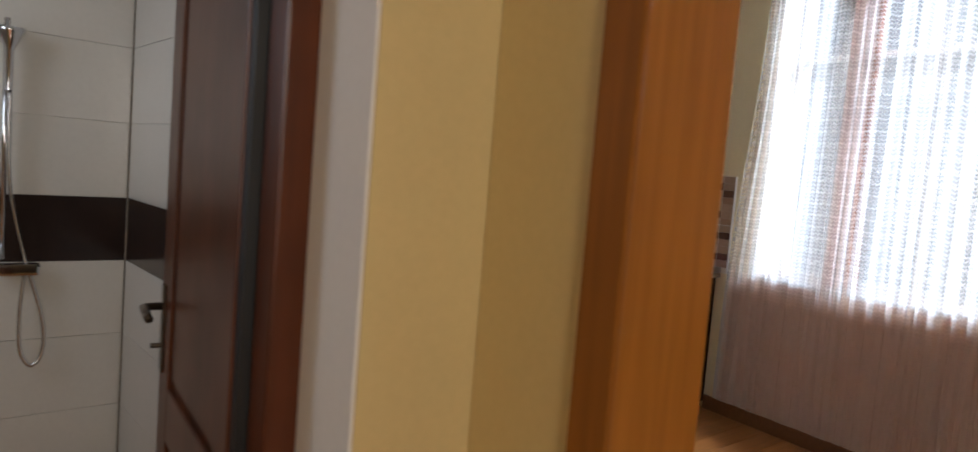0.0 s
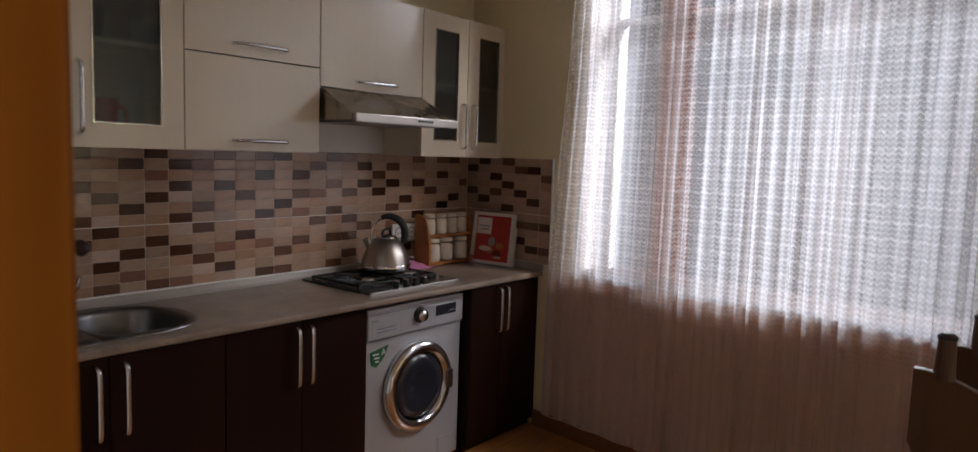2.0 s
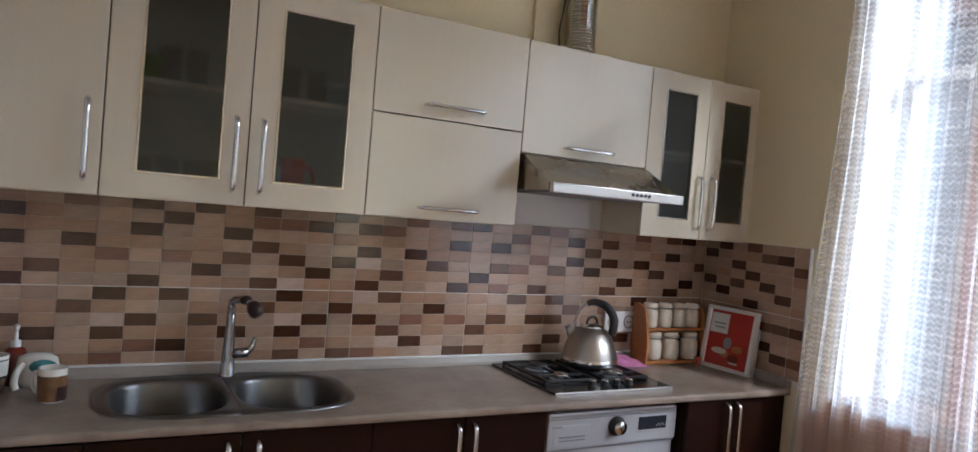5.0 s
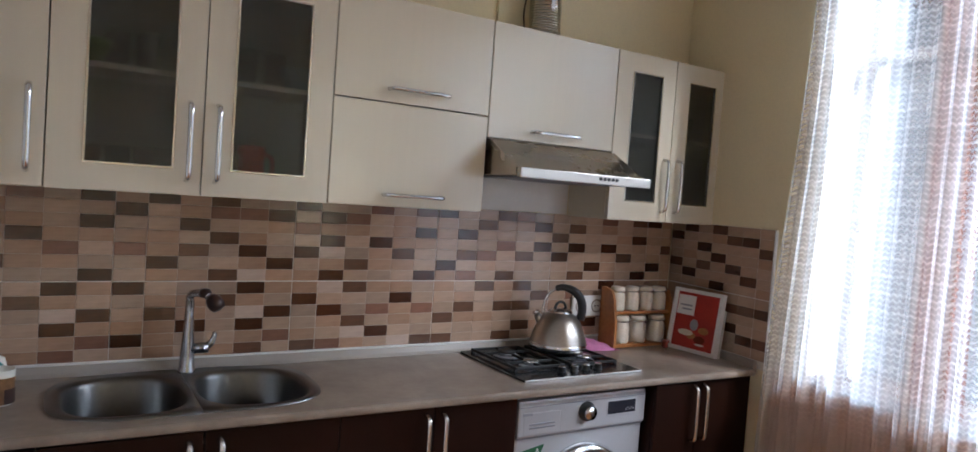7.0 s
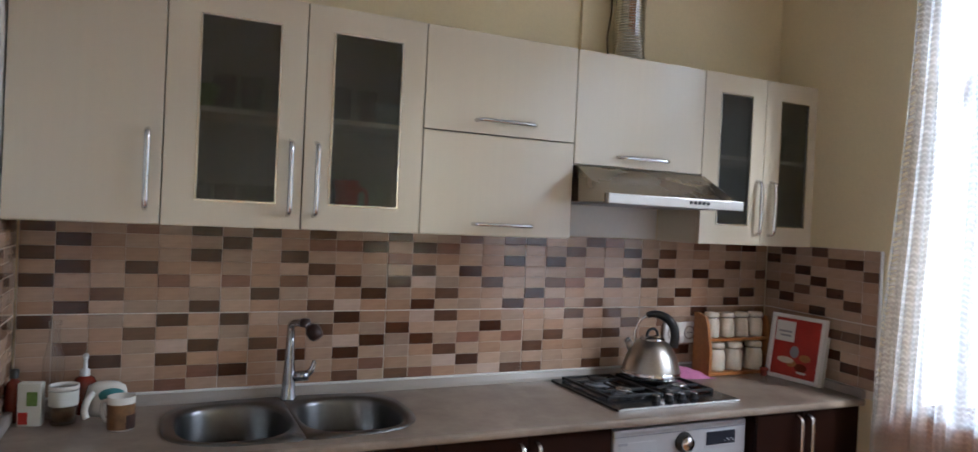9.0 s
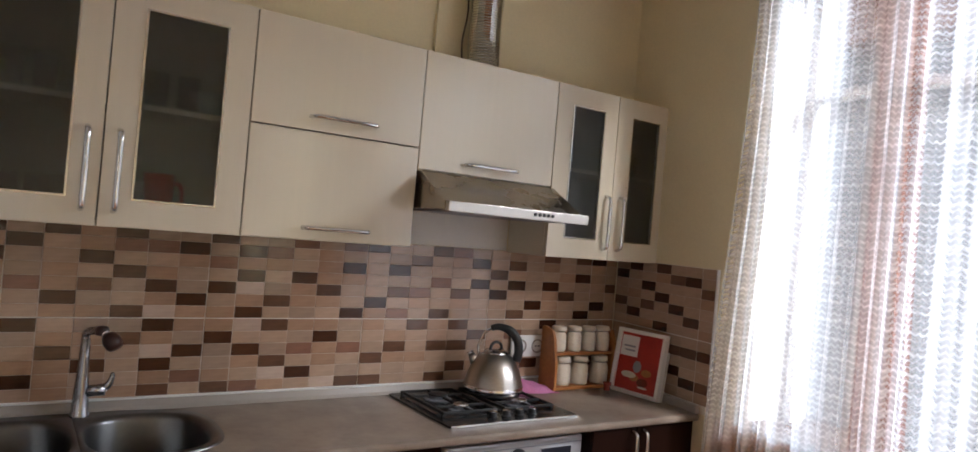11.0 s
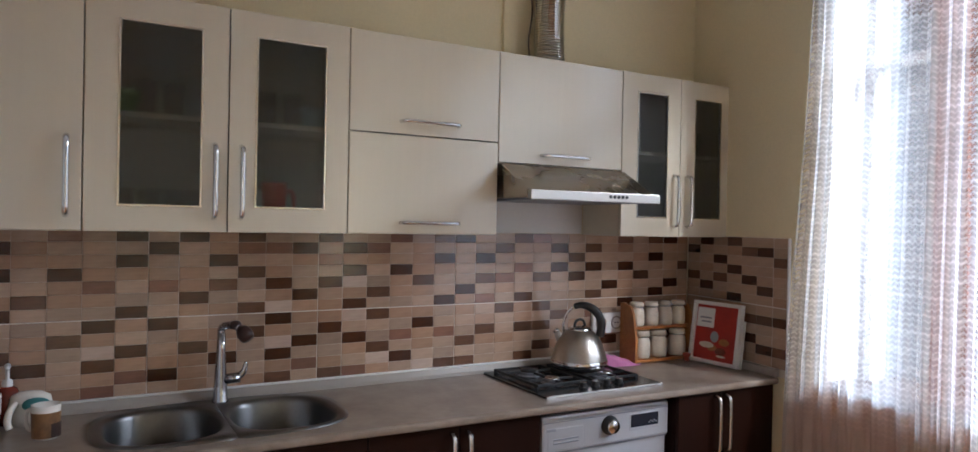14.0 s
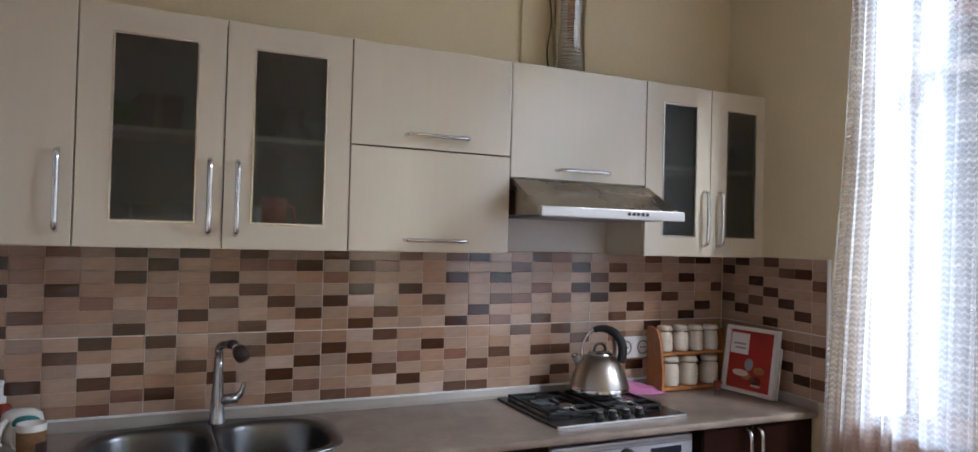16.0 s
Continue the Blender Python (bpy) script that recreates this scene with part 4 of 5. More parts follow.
dial = part("dial", lathe([(0.036, 0), (0.036, 0.010), (0.027, 0.013), (0.026, 0.026), (0.022, 0.030), (0, 0.031)], (5.127, WF - 0.012, 0.735), 28, axis=(0, -1, 0)), M["black_plastic"], wm, smooth=True)
part("dial_cap", lathe([(0.026, -0.003), (0.025, 0.005), (0, 0.008)], (5.127, WF - 0.041, 0.735), 24, axis=(0, -1, 0)), M["chrome"], dial, smooth=True)
disp = part("display", box(5.225, 5.375, WF - 0.015, WF - 0.011, 0.700, 0.765, 0.003), M["silver"], wm)
part("display_glass", box(5.232, 5.368, WF - 0.017, WF - 0.0145, 0.712, 0.760, 0.002), M["display"], disp)
for i in range(5):
    part("display_mark", box(5.318 + 0.009 * i, 5.323 + 0.009 * i, WF - 0.0182, WF - 0.0172, 0.722 + 0.006 * (i % 2), 0.726 + 0.006 * (i % 2)), M["print"], disp)
part("drawer_front", box(4.85, 5.01, WF - 0.0145, WF - 0.0115, 0.672, 0.752, 0.003), M["silver"], wm)
for z in (0.695, 0.708):
    part("drawer_grip", box(4.875, 4.985, WF - 0.0175, WF - 0.014, z, z + 0.005, 0.001), M["silver_dark"], wm)
part("printed_mark", box(4.845, 4.885, WF - 0.0155, WF - 0.0142, 0.742, 0.752), M["print"], wm)
CX, CZ = 5.128, 0.412
ring = part("door_ring", lathe([(0.172, 0.0), (0.205, 0.0), (0.207, 0.018), (0.198, 0.036), (0.180, 0.044), (0.160, 0.040), (0.150, 0.022), (0.148, 0.004)], (CX, WF - 0.001, CZ), 64, axis=(0, -1, 0)), M["chrome"], wm, "polished metal porthole ring", smooth=True)
part("porthole_glass", lathe([(0.149, 0.012), (0.14, 0.028), (0.10, 0.034), (0.05, 0.020), (0.0, 0.012)], (CX, WF - 0.001, CZ), 48, axis=(0, -1, 0)), M["display"], ring, "dark domed glass", smooth=True)
part("door_grip", box(CX + 0.155, CX + 0.195, WF - 0.052, WF - 0.040, CZ - 0.045, CZ + 0.045, 0.005), M["chrome"], ring)
st = part("sticker", prism([(4.850, 0.612), (4.955, 0.630), (4.934, 0.586), (4.912, 0.562), (4.884, 0.542), (4.857, 0.558)], "y", WF - 0.0022, WF - 0.0004), M["green"], wm, "green printed energy sticker")
fc = bpy.data.curves.new("letter", "FONT")
fc.body, fc.size, fc.extrude = "A", 0.040, 0.0005
fo = bpy.data.objects.new("letter_shape", fc)
scene.collection.objects.link(fo)
letters = bpy.data.meshes.new_from_object(fo.evaluated_get(bpy.context.evaluated_depsgraph_get()))
lm = bmesh.new()
lm.from_mesh(letters)
bpy.data.objects.remove(fo)
bpy.data.curves.remove(fc)
bpy.data.meshes.remove(letters)
lm.transform(pose(4.912, WF - 0.0030, 0.590, 90, 0, 0))
part("letter", lm, M["white_plastic"], st, "white printed letter A")
for i, (a, b) in enumerate(((4.866, 4.900), (4.872, 4.902), (4.880, 4.900))):
    part("sticker_mark", box(a, b, WF - 0.0034, WF - 0.0024, 0.596 - 0.016 * i, 0.602 - 0.016 * i), M["white_plastic"], st)
for xx in (W0 + 0.06, W1 - 0.06):
    part("foot", lathe([(0.018, 0.0), (0.018, 0.016), (0, 0.016)], (xx, WF + 0.05, 0.0), 12), M["black_plastic"], wm)
part("filter_flap", box(5.28, 5.39, WF - 0.003, WF + 0.001, 0.05, 0.12, 0.003), M["silver"], wm)


# ---------------------------------------------------------------- sink, tap, hob
def rounded(cx, cy, a, b, power, n=48):
    """Outline of a soft rectangle."""
    out = []
    for i in range(n):
        th = 2 * math.pi * i / n
        r = (abs(math.cos(th) / a) ** power + abs(math.sin(th) / b) ** power) ** (-1 / power)
        out.append((cx + r * math.cos(th), cy + r * math.sin(th)))
    return out


def reach(cx, cy, th, poly):
    """How far a ray from a centre runs to an outline."""
    dx, dy, best = math.cos(th), math.sin(th), 1e9
    for (x0, y0), (x1, y1) in zip(poly, poly[1:] + poly[:1]):
        ex, ey = x1 - x0, y1 - y0
        det = dx * -ey + dy * ex
        if abs(det) < 1e-12:
            continue
        s = ((x0 - cx) * -ey + (y0 - cy) * ex) / det
        k = (dx * (y0 - cy) - dy * (x0 - cx)) / det
        if s > 0 and -1e-6 <= k <= 1 + 1e-6:
            best = min(best, s)
    return best


def holed_plate(outer, hole, z0, z1):
    """A slab with the outline outer and a hole, as a closed ring."""
    cx = sum(p[0] for p in hole) / len(hole)
    cy = sum(p[1] for p in hole) / len(hole)
    angles = sorted({round(math.atan2(y - cy, x - cx) % (2 * math.pi), 6) for x, y in outer} | {round(2 * math.pi * i / 56, 6) for i in range(56)})

    def ring(poly, z):
        return [(cx + reach(cx, cy, a, poly) * math.cos(a), cy + reach(cx, cy, a, poly) * math.sin(a), z) for a in angles]

    return loft([ring(hole, z0), ring(outer, z0), ring(outer, z1), ring(hole, z1), ring(hole, z0)])


SINK = (3.808, 3.786)
part("slab", deeper(holed_plate([(3.415, YF + 0.012), (4.195, YF + 0.012), (4.195, YB - 0.001), (3.415, YB - 0.001)], rounded(*SINK, 0.358, 0.226, 3.4), 0.820, ZT)), M["worktop"], top)

sk = thing("sink", (*SINK, ZT), "stainless steel double-bowl sink with rounded ends", "sink")
rim = rounded(*SINK, 0.375, 0.241, 3.4, 72)
for side, cx in ((-1, SINK[0] - 0.176), (1, SINK[0] + 0.176)):
    poly = sorted((p for p in rim if (p[0] - SINK[0]) * side >= -1e-6), key=lambda p: math.atan2(p[1] - SINK[1], (p[0] - SINK[0]) * side))
    cy = SINK[1] - 0.012
    ang = [2 * math.pi * i / 64 for i in range(64)]

    def ring_at(scale, z, a=0.161, b=0.186, p=2.8):
        out = []
        for th in ang:
            r = scale * (abs(math.cos(th) / a) ** p + abs(math.sin(th) / b) ** p) ** (-1 / p)
            out.append((cx + r * math.cos(th), cy + r * math.sin(th), z))
        return out

    edge_ring = [(cx + reach(cx, cy, th, poly) * math.cos(th), cy + reach(cx, cy, th, poly) * math.sin(th)) for th in ang]
    rings = [[(x, y, ZT + 0.0005) for x, y in edge_ring], [(cx + (x - cx) * 0.992, cy + (y - cy) * 0.992, ZT + 0.006) for x, y in edge_ring],
             ring_at(1.04, ZT + 0.005), ring_at(1.0, ZT + 0.001), ring_at(0.975, ZT - 0.012), ring_at(0.945, ZT - 0.12), ring_at(0.88, ZT - 0.15), ring_at(0.6, ZT - 0.158), ring_at(0.22, ZT - 0.161)]
    bowl = part("bowl", loft(rings, cap_last=True), M["sink_steel"], sk, smooth=True)
    part("drain", lathe([(0.038, 0.0), (0.038, 0.003), (0.026, 0.002), (0.0, 0.001)], (cx, cy, ZT - 0.160), 20), M["chrome"], bowl, smooth=True)

tap = thing("tap", (3.826, 3.985, ZT + 0.006), "chrome mixer tap with a dark brown swivel nozzle", "tap")
TX, TY = 3.826, 3.985
part("body", lathe([(0.027, 0.0), (0.027, 0.008), (0.024, 0.014), (0.022, 0.06), (0.018, 0.12), (0.0145, 0.18), (0.0135, 0.235), (0.0, 0.236)], (TX, TY, ZT + 0.006), 24), M["tap_chrome"], tap, smooth=True)
part("spout", tube(smooth_path([Vector((TX, TY, 1.07)), Vector((TX, TY, 1.10)), Vector((TX + 0.008, TY - 0.014, 1.113)), Vector((TX + 0.03, TY - 0.045, 1.118)), Vector((TX + 0.045, TY - 0.068, 1.110))], 5), 0.0125, 14), M["tap_chrome"], tap, smooth=True)
noz = part("nozzle", lathe([(0.0, 0.024), (0.016, 0.020), (0.023, 0.010), (0.026, -0.004), (0.025, -0.018), (0.019, -0.029), (0.0, -0.031)], (TX + 0.058, TY - 0.084, 1.097), 18, axis=(-0.45, 0.5, 0.74)), M["nozzle"], tap, "dark brown plastic nozzle", smooth=True)
part("nozzle_collar", lathe([(0.0, 0.018), (0.014, 0.015), (0.020, 0.004), (0.019, -0.010), (0.0, -0.014)], (TX + 0.036, TY - 0.054, 1.118), 16), M["nozzle"], noz, smooth=True)
part("cartridge", tube([(TX + 0.012, TY - 0.004, 0.93), (TX + 0.062, TY - 0.012, 0.935)], [0.017, 0.018], 18), M["tap_chrome"], tap, smooth=True)
part("lever", tube(smooth_path([Vector((TX + 0.056, TY - 0.012, 0.938)), Vector((TX + 0.070, TY - 0.014, 0.95)), Vector((TX + 0.078, TY - 0.016, 0.975)), Vector((TX + 0.076, TY - 0.018, 0.985))], 4), [0.013, 0.013, 0.012, 0.012, 0.011, 0.010, 0.009, 0.008, 0.008, 0.007, 0.006, 0.006, 0.005], 12), M["tap_chrome"], tap, smooth=True)

hob = thing("gas_hob", (5.15, 3.8, ZT), "black four-burner gas hob with cast iron supports", "hob")
GX0, GX1, GY0, GY1 = 4.868, 5.428, 3.552, 4.022
part("tray", prism(oval((GX0 + GX1) / 2, (GY0 + GY1) / 2, (GX1 - GX0) / 2, (GY1 - GY0) / 2, 0.012, 4), "z", ZT + 0.0005, ZT + 0.009, bevel=0.002), M["black"], hob)
part("front_trim", box(GX0 + 0.004, GX1 - 0.004, GY0 - 0.003, GY0 + 0.005, ZT + 0.001, ZT + 0.0095, 0.001), M["satin"], hob)
BURNERS = ((5.015, 3.895, 0.038), (5.02, 3.735, 0.030), (5.275, 3.905, 0.048), (5.285, 3.745, 0.036))
for bx, by, r in BURNERS:
    b = part("burner", lathe([(r + 0.016, 0), (r + 0.016, 0.003), (r, 0.005), (r, 0.014), (r - 0.004, 0.016), (0, 0.016)], (bx, by, ZT + 0.009), 24), M["silver_dark"], hob, smooth=False)
    part("burner_cap", lathe([(r - 0.001, 0), (r, 0.003), (r - 0.003, 0.007), (0, 0.008)], (bx, by, ZT + 0.0255), 24), M["iron"] if r > 0.036 else M["satin"], b, smooth=True)
for cx in (5.018, 5.28):
    gr = bmesh.new()
    for yy in (3.665, 3.985):
        box(cx - 0.115, cx + 0.115, yy - 0.005, yy + 0.005, ZT + 0.016, ZT + 0.026, 0.002, bm=gr, seg=1)
    for xx in (cx - 0.11, cx + 0.11):
        box(xx - 0.005, xx + 0.005, 3.665, 3.985, ZT + 0.016, ZT + 0.026, 0.002, bm=gr, seg=1)
        for yy in (3.67, 3.98):
            box(xx - 0.006, xx + 0.006, yy - 0.006, yy + 0.006, ZT + 0.009, ZT + 0.018, bm=gr)
    for by in (3.74, 3.90):
        for a in (0, 90, 180, 270):
            box(0.022, 0.105 if a in (0, 180) else 0.078, -0.004, 0.004, ZT + 0.018, ZT + 0.028, 0.001, bm=gr, seg=1, m=Matrix.Translation((cx, by, 0)) @ Matrix.Rotation(radians(a), 4, "Z"))
    part("pan_support", gr, M["iron"], hob)
for i in range(4):
    k = part("knob", lathe([(0.018, 0), (0.018, 0.004), (0.0155, 0.006), (0.0145, 0.020), (0.012, 0.022), (0, 0.022)], (5.078 + 0.0585 * i, 3.612, ZT + 0.009), 20), M["black_plastic"], hob, smooth=False)
    part("knob_top", lathe([(0.0135, 0), (0.0125, 0.002), (0, 0.0025)], (5.078 + 0.0585 * i, 3.612, ZT + 0.0312), 18), M["chrome"], k, smooth=True)

# ---------------------------------------------------------------- things on the worktop
KX, KY, KZ = 5.245, 3.862, ZT + 0.0345
ke = thing("kettle", (KX, KY, KZ), "brushed steel whistling kettle with a black arched handle", "kettle")
part("body", lathe([(0.0, 0.0), (0.110, 0.0), (0.117, 0.006), (0.118, 0.020), (0.1165, 0.030), (0.112, 0.050), (0.101, 0.085), (0.085, 0.118), (0.066, 0.142), (0.050, 0.152), (0.048, 0.156)], (KX, KY, KZ), 48), M["steel"], ke, smooth=True)
part("base_band", lathe([(0.1172, 0.006), (0.1195, 0.010), (0.1195, 0.028), (0.1170, 0.031)], (KX, KY, KZ), 48), M["chrome"], ke, smooth=True)
lid = part("lid", lathe([(0.051, 0.0), (0.050, 0.005), (0.040, 0.013), (0.018, 0.018), (0.0, 0.019)], (KX, KY, KZ + 0.153), 36), M["chrome"], ke, smooth=True)
part("lid_knob", tube(smooth_path([Vector((KX - 0.028, KY, KZ + 0.166)), Vector((KX - 0.02, KY, KZ + 0.188)), Vector((KX, KY, KZ + 0.196)), Vector((KX + 0.02, KY, KZ + 0.188)), Vector((KX + 0.028, KY, KZ + 0.166))], 4), 0.006, 8), M["black_plastic"], lid, smooth=True)
HD = Vector((0.80, -0.60, 0)).normalized()
KC = Vector((KX, KY, KZ))
arc = [KC + HD * (-0.066) + Vector((0, 0, 0.140)), KC + HD * (-0.070) + Vector((0, 0, 0.180)), KC + HD * (-0.050) + Vector((0, 0, 0.228)), KC + HD * (-0.005) + Vector((0, 0, 0.256)),
       KC + HD * 0.045 + Vector((0, 0, 0.248)), KC + HD * 0.080 + Vector((0, 0, 0.214)), KC + HD * 0.090 + Vector((0, 0, 0.168)), KC + HD * 0.083 + Vector((0, 0, 0.128))]
fine = smooth_path(arc, 5)
part("handle_bow", tube(fine[:20], 0.0055, 8), M["chrome"], ke, smooth=True)
part("handle", tube(fine[13:], [0.012 + 0.006 * min(1, i / 8) for i in range(len(fine[13:]))], 12), M["black_plastic"], ke, "black plastic grip", smooth=True)
sp = part("spout", tube([KC + HD * (-0.075) + Vector((0, 0, 0.105)), KC + HD * (-0.090) + Vector((0, 0, 0.128)), KC + HD * (-0.098) + Vector((0, 0, 0.142))], [0.022, 0.016, 0.012], 16), M["steel"], ke, smooth=True)
part("whistle", tube([KC + HD * (-0.097) + Vector((0, 0, 0.140)), KC + HD * (-0.103) + Vector((0, 0, 0.150))], [0.0145, 0.0135], 14), M["chrome"], sp, smooth=True)

# spice rack with seven jars
M["rack_wood"] = material("orange_pine_wood", (0.42, 0.17, 0.05), 0.4, colour2=(0.34, 0.125, 0.035), spot_scale=9, grain=0.16, grain_scale=(4, 60, 60), bump=0.04)
M["jar"] = material("cream_stoneware", (0.74, 0.65, 0.53), 0.28, spots=0.12, spot_scale=40, grain=0.05)
M["red"] = material("red_print", (0.46, 0.022, 0.014), 0.4, spots=0.25, spot_scale=14, grain=0.06)
M["pink"] = material("pink_cloth", (0.62, 0.22, 0.42), 0.85, spots=0.12, spot_scale=30, grain=0.12, grain_scale=(300, 300, 300), bump=0.4)
M["teal"] = material("teal_sponge", (0.045, 0.20, 0.20), 0.8, spots=0.2, spot_scale=60, grain=0.2, grain_scale=(300, 300, 300), bump=0.5)
M["brown_print"] = material("brown_print", (0.26, 0.13, 0.055), 0.4, spots=0.5, spot_scale=45, grain=0.1)
M["red_mug"] = material("red_glaze", (0.62, 0.03, 0.018), 0.25, spots=0.08, grain=0.03)
M["label"] = material("pale_label_paper", (0.66, 0.66, 0.60), 0.6, spots=0.1, spot_scale=30, grain=0.04)
M["leaf_print"] = material("green_print", (0.16, 0.27, 0.06), 0.6, spots=0.3, spot_scale=60)
M["amber"] = material("red_brown_glass_bead", (0.16, 0.022, 0.012), 0.15, spots=0.1)
rk = thing("spice_rack", (5.784, 3.967, ZT), "orange pine spice rack with two shelves of jars", "spice rack")
RX0, RX1 = 5.600, 5.968
for xx in (RX0, RX1 - 0.014):
    part("side_panel", prism([(3.912, ZT), (4.022, ZT), (4.022, 1.118), (4.002, 1.122), (3.952, 1.108), (3.935, 1.075), (3.912, 0.96)], "x", xx, xx + 0.014, bevel=0.002), M["rack_wood"], rk)
part("shelf", box(RX0 + 0.0145, RX1 - 0.0145, 3.914, 4.021, ZT + 0.004, ZT + 0.018, 0.002), M["rack_wood"], rk)
part("shelf", box(RX0 + 0.0145, RX1 - 0.0145, 3.932, 4.021, 1.000, 1.013, 0.002), M["rack_wood"], rk)
part("back_rail", box(RX0 + 0.0145, RX1 - 0.0145, 4.0215, 4.028, 1.06, 1.10, 0.002), M["rack_wood"], rk)


def jar(x, y, z, h, r):
    t = thing("spice_jar", (x, y, z), "cream stoneware spice jar with a clip lid", "jar", "jars on the spice rack")
    part("body", lathe([(0, 0), (r * 0.86, 0), (r * 0.97, h * 0.06), (r, h * 0.22), (r, h * 0.52), (r * 0.93, h * 0.66), (r * 0.80, h * 0.74), (r * 0.79, h * 0.80)], (x, y, z), 24), M["jar"], t, smooth=True)
    part("lid", lathe([(r * 0.84, h * 0.815), (r * 0.90, h * 0.83), (r * 0.90, h * 0.95), (r * 0.82, h * 0.99), (0, h)], (x, y, z), 24), M["jar"], t, smooth=True)
    part("clip_wire", tube([(x + r * 0.86 * math.cos(a), y + r * 0.86 * math.sin(a), z + h * 0.785) for a in [2 * math.pi * i / 20 for i in range(20)]], 0.0022, 6, closed=True), M["chrome"], t, smooth=True)
    part("clip", tube([(x + r * 0.5, y - r * 0.76, z + h * 0.77), (x + r * 0.55, y - r * 0.86, z + h * 0.83), (x + r * 0.5, y - r * 0.78, z + h * 0.9)], 0.0025, 6), M["chrome"], t)
    return t


small = jar(5.656, 3.972, 1.0132, 0.112, 0.0355)
for xx in (5.744, 5.830, 5.914):
    copy_thing(small, pose(xx, 3.972, 1.0132, 0, 0, 60 * (xx - 5.6)))
big = jar(5.680, 3.965, ZT + 0.0182, 0.126, 0.0425)
copy_thing(big, pose(5.784, 3.965, ZT + 0.0182, 0, 0, 8))
copy_thing(big, pose(5.902, 3.963, ZT + 0.0182, 0, 0, -10))

# picture tray leaning in the corner; local x along the wall, y out of its face, z up its face
TR = Matrix.Translation((5.942, 3.630, ZT + 0.002)) @ Matrix.Rotation(math.atan2(0.298, -0.022), 4, "Z") @ Matrix.Rotation(radians(8), 4, "X")
tr = thing("serving_tray", wall_at(0.28, 0.09, ZT), "white-rimmed tray with a red printed picture leaning on the tiles", "tray")
TW, TH = 0.268, 0.285
part("back_board", box(0.004, TW - 0.004, -0.012, -0.004, 0.004, TH - 0.004, m=TR), M["white_plastic"], tr)
for a, b, c, d in ((0, TW, 0, 0.017), (0, TW, TH - 0.017, TH), (0, 0.017, 0.0172, TH - 0.0172), (TW - 0.017, TW, 0.0172, TH - 0.0172)):
    part("rim", box(a, b, -0.014, 0.014, c, d, 0.003, m=TR), M["white_plastic"], tr)
pic = part("picture", box(0.0172, TW - 0.0172, -0.004, -0.001, 0.0172, TH - 0.0172, m=TR), M["red"], tr, "red printed picture of food")
part("white_panel", box(0.150, 0.246, -0.0009, 0.0006, 0.165, 0.255, m=TR), M["white_plastic"], pic)
for i in range(2):
    part("print_bar", box(0.165, 0.23 - 0.01 * i, 0.0008, 0.0014, 0.205 - 0.018 * i, 0.213 - 0.018 * i, m=TR), M["print"], pic)
for x, z, a, b, mt in ((0.18, 0.085, 0.042, 0.014, "jar"), (0.15, 0.075, 0.026, 0.016, "rack_wood"), (0.14, 0.125, 0.022, 0.026, "print"), (0.085, 0.105, 0.028, 0.016, "rack_wood"), (0.10, 0.062, 0.030, 0.018, "amber"), (0.095, 0.04, 0.026, 0.005, "label")):
    bm = bmesh.new()
    ring = [bm.verts.new((x + a * math.cos(2 * math.pi * i / 20), 0, z + b * math.sin(2 * math.pi * i / 20))) for i in range(20)]
    bm.faces.new(ring)
    g = bmesh.ops.extrude_face_region(bm, geom=list(bm.faces))
    bmesh.ops.translate(bm, vec=(0, 0.0012, 0), verts=[v for v in g["geom"] if isinstance(v, bmesh.types.BMVert)])
    bmesh.ops.translate(bm, vec=(0, -0.0006 + 0.0003 * (x * 10 % 1), 0), verts=bm.verts)
    bm.transform(TR)
    part("print_shape", bm, M[mt], pic)

# second thin white board behind the tray's edge
solid("cutting_board", box(-0.003, 0.088, -0.027, -0.019, 0.0, 0.215, 0.003, m=TR), M["label"], "thin pale board standing behind the tray", "cutting board")

# folded pink cloth
bm = bmesh.new()
bmesh.ops.create_grid(bm, x_segments=26, y_segments=16, size=0.5)
for v in bm.verts:
    x, y = v.co.x, v.co.y
    e = max(0.0, 1 - (2 * abs(x)) ** 4) * max(0.0, 1 - (2 * abs(y)) ** 4)
    h = 0.058 * e * (0.62 - 0.75 * x) + 0.010 * e * noise.noise((x * 5, y * 5, 0.3)) + 0.004 * e * noise.noise((x * 14, y * 14, 1.3))
    v.co = Vector((x * 0.235 + 0.015 * noise.noise((y * 3, 0.2, 0)), y * 0.12 + 0.012 * noise.noise((x * 3, 2.2, 0)), max(0.0015, h)))
bm.transform(pose(5.505, 3.962, ZT + 0.0005, 0, 0, -12))
cl = part("dish_cloth", bm, M["pink"], None, smooth=True)
tagged(cl, "crumpled pink cloth lying on the worktop", "cloth")

# bottle stopper standing on the worktop
bs = thing("bottle_stopper", (5.80, 3.795, ZT), "small red-brown bead stopper on a clear foot", "stopper")
part("foot", lathe([(0, 0), (0.018, 0), (0.018, 0.006), (0.012, 0.012), (0.010, 0.024)], (5.80, 3.795, ZT), 16), M["clear"], bs, smooth=True)
part("bead", lathe([(0.010, 0.024), (0.015, 0.030), (0.013, 0.042), (0.018, 0.050), (0.018, 0.060), (0.0, 0.064)], (5.80, 3.795, ZT), 16), M["amber"], bs, smooth=True)

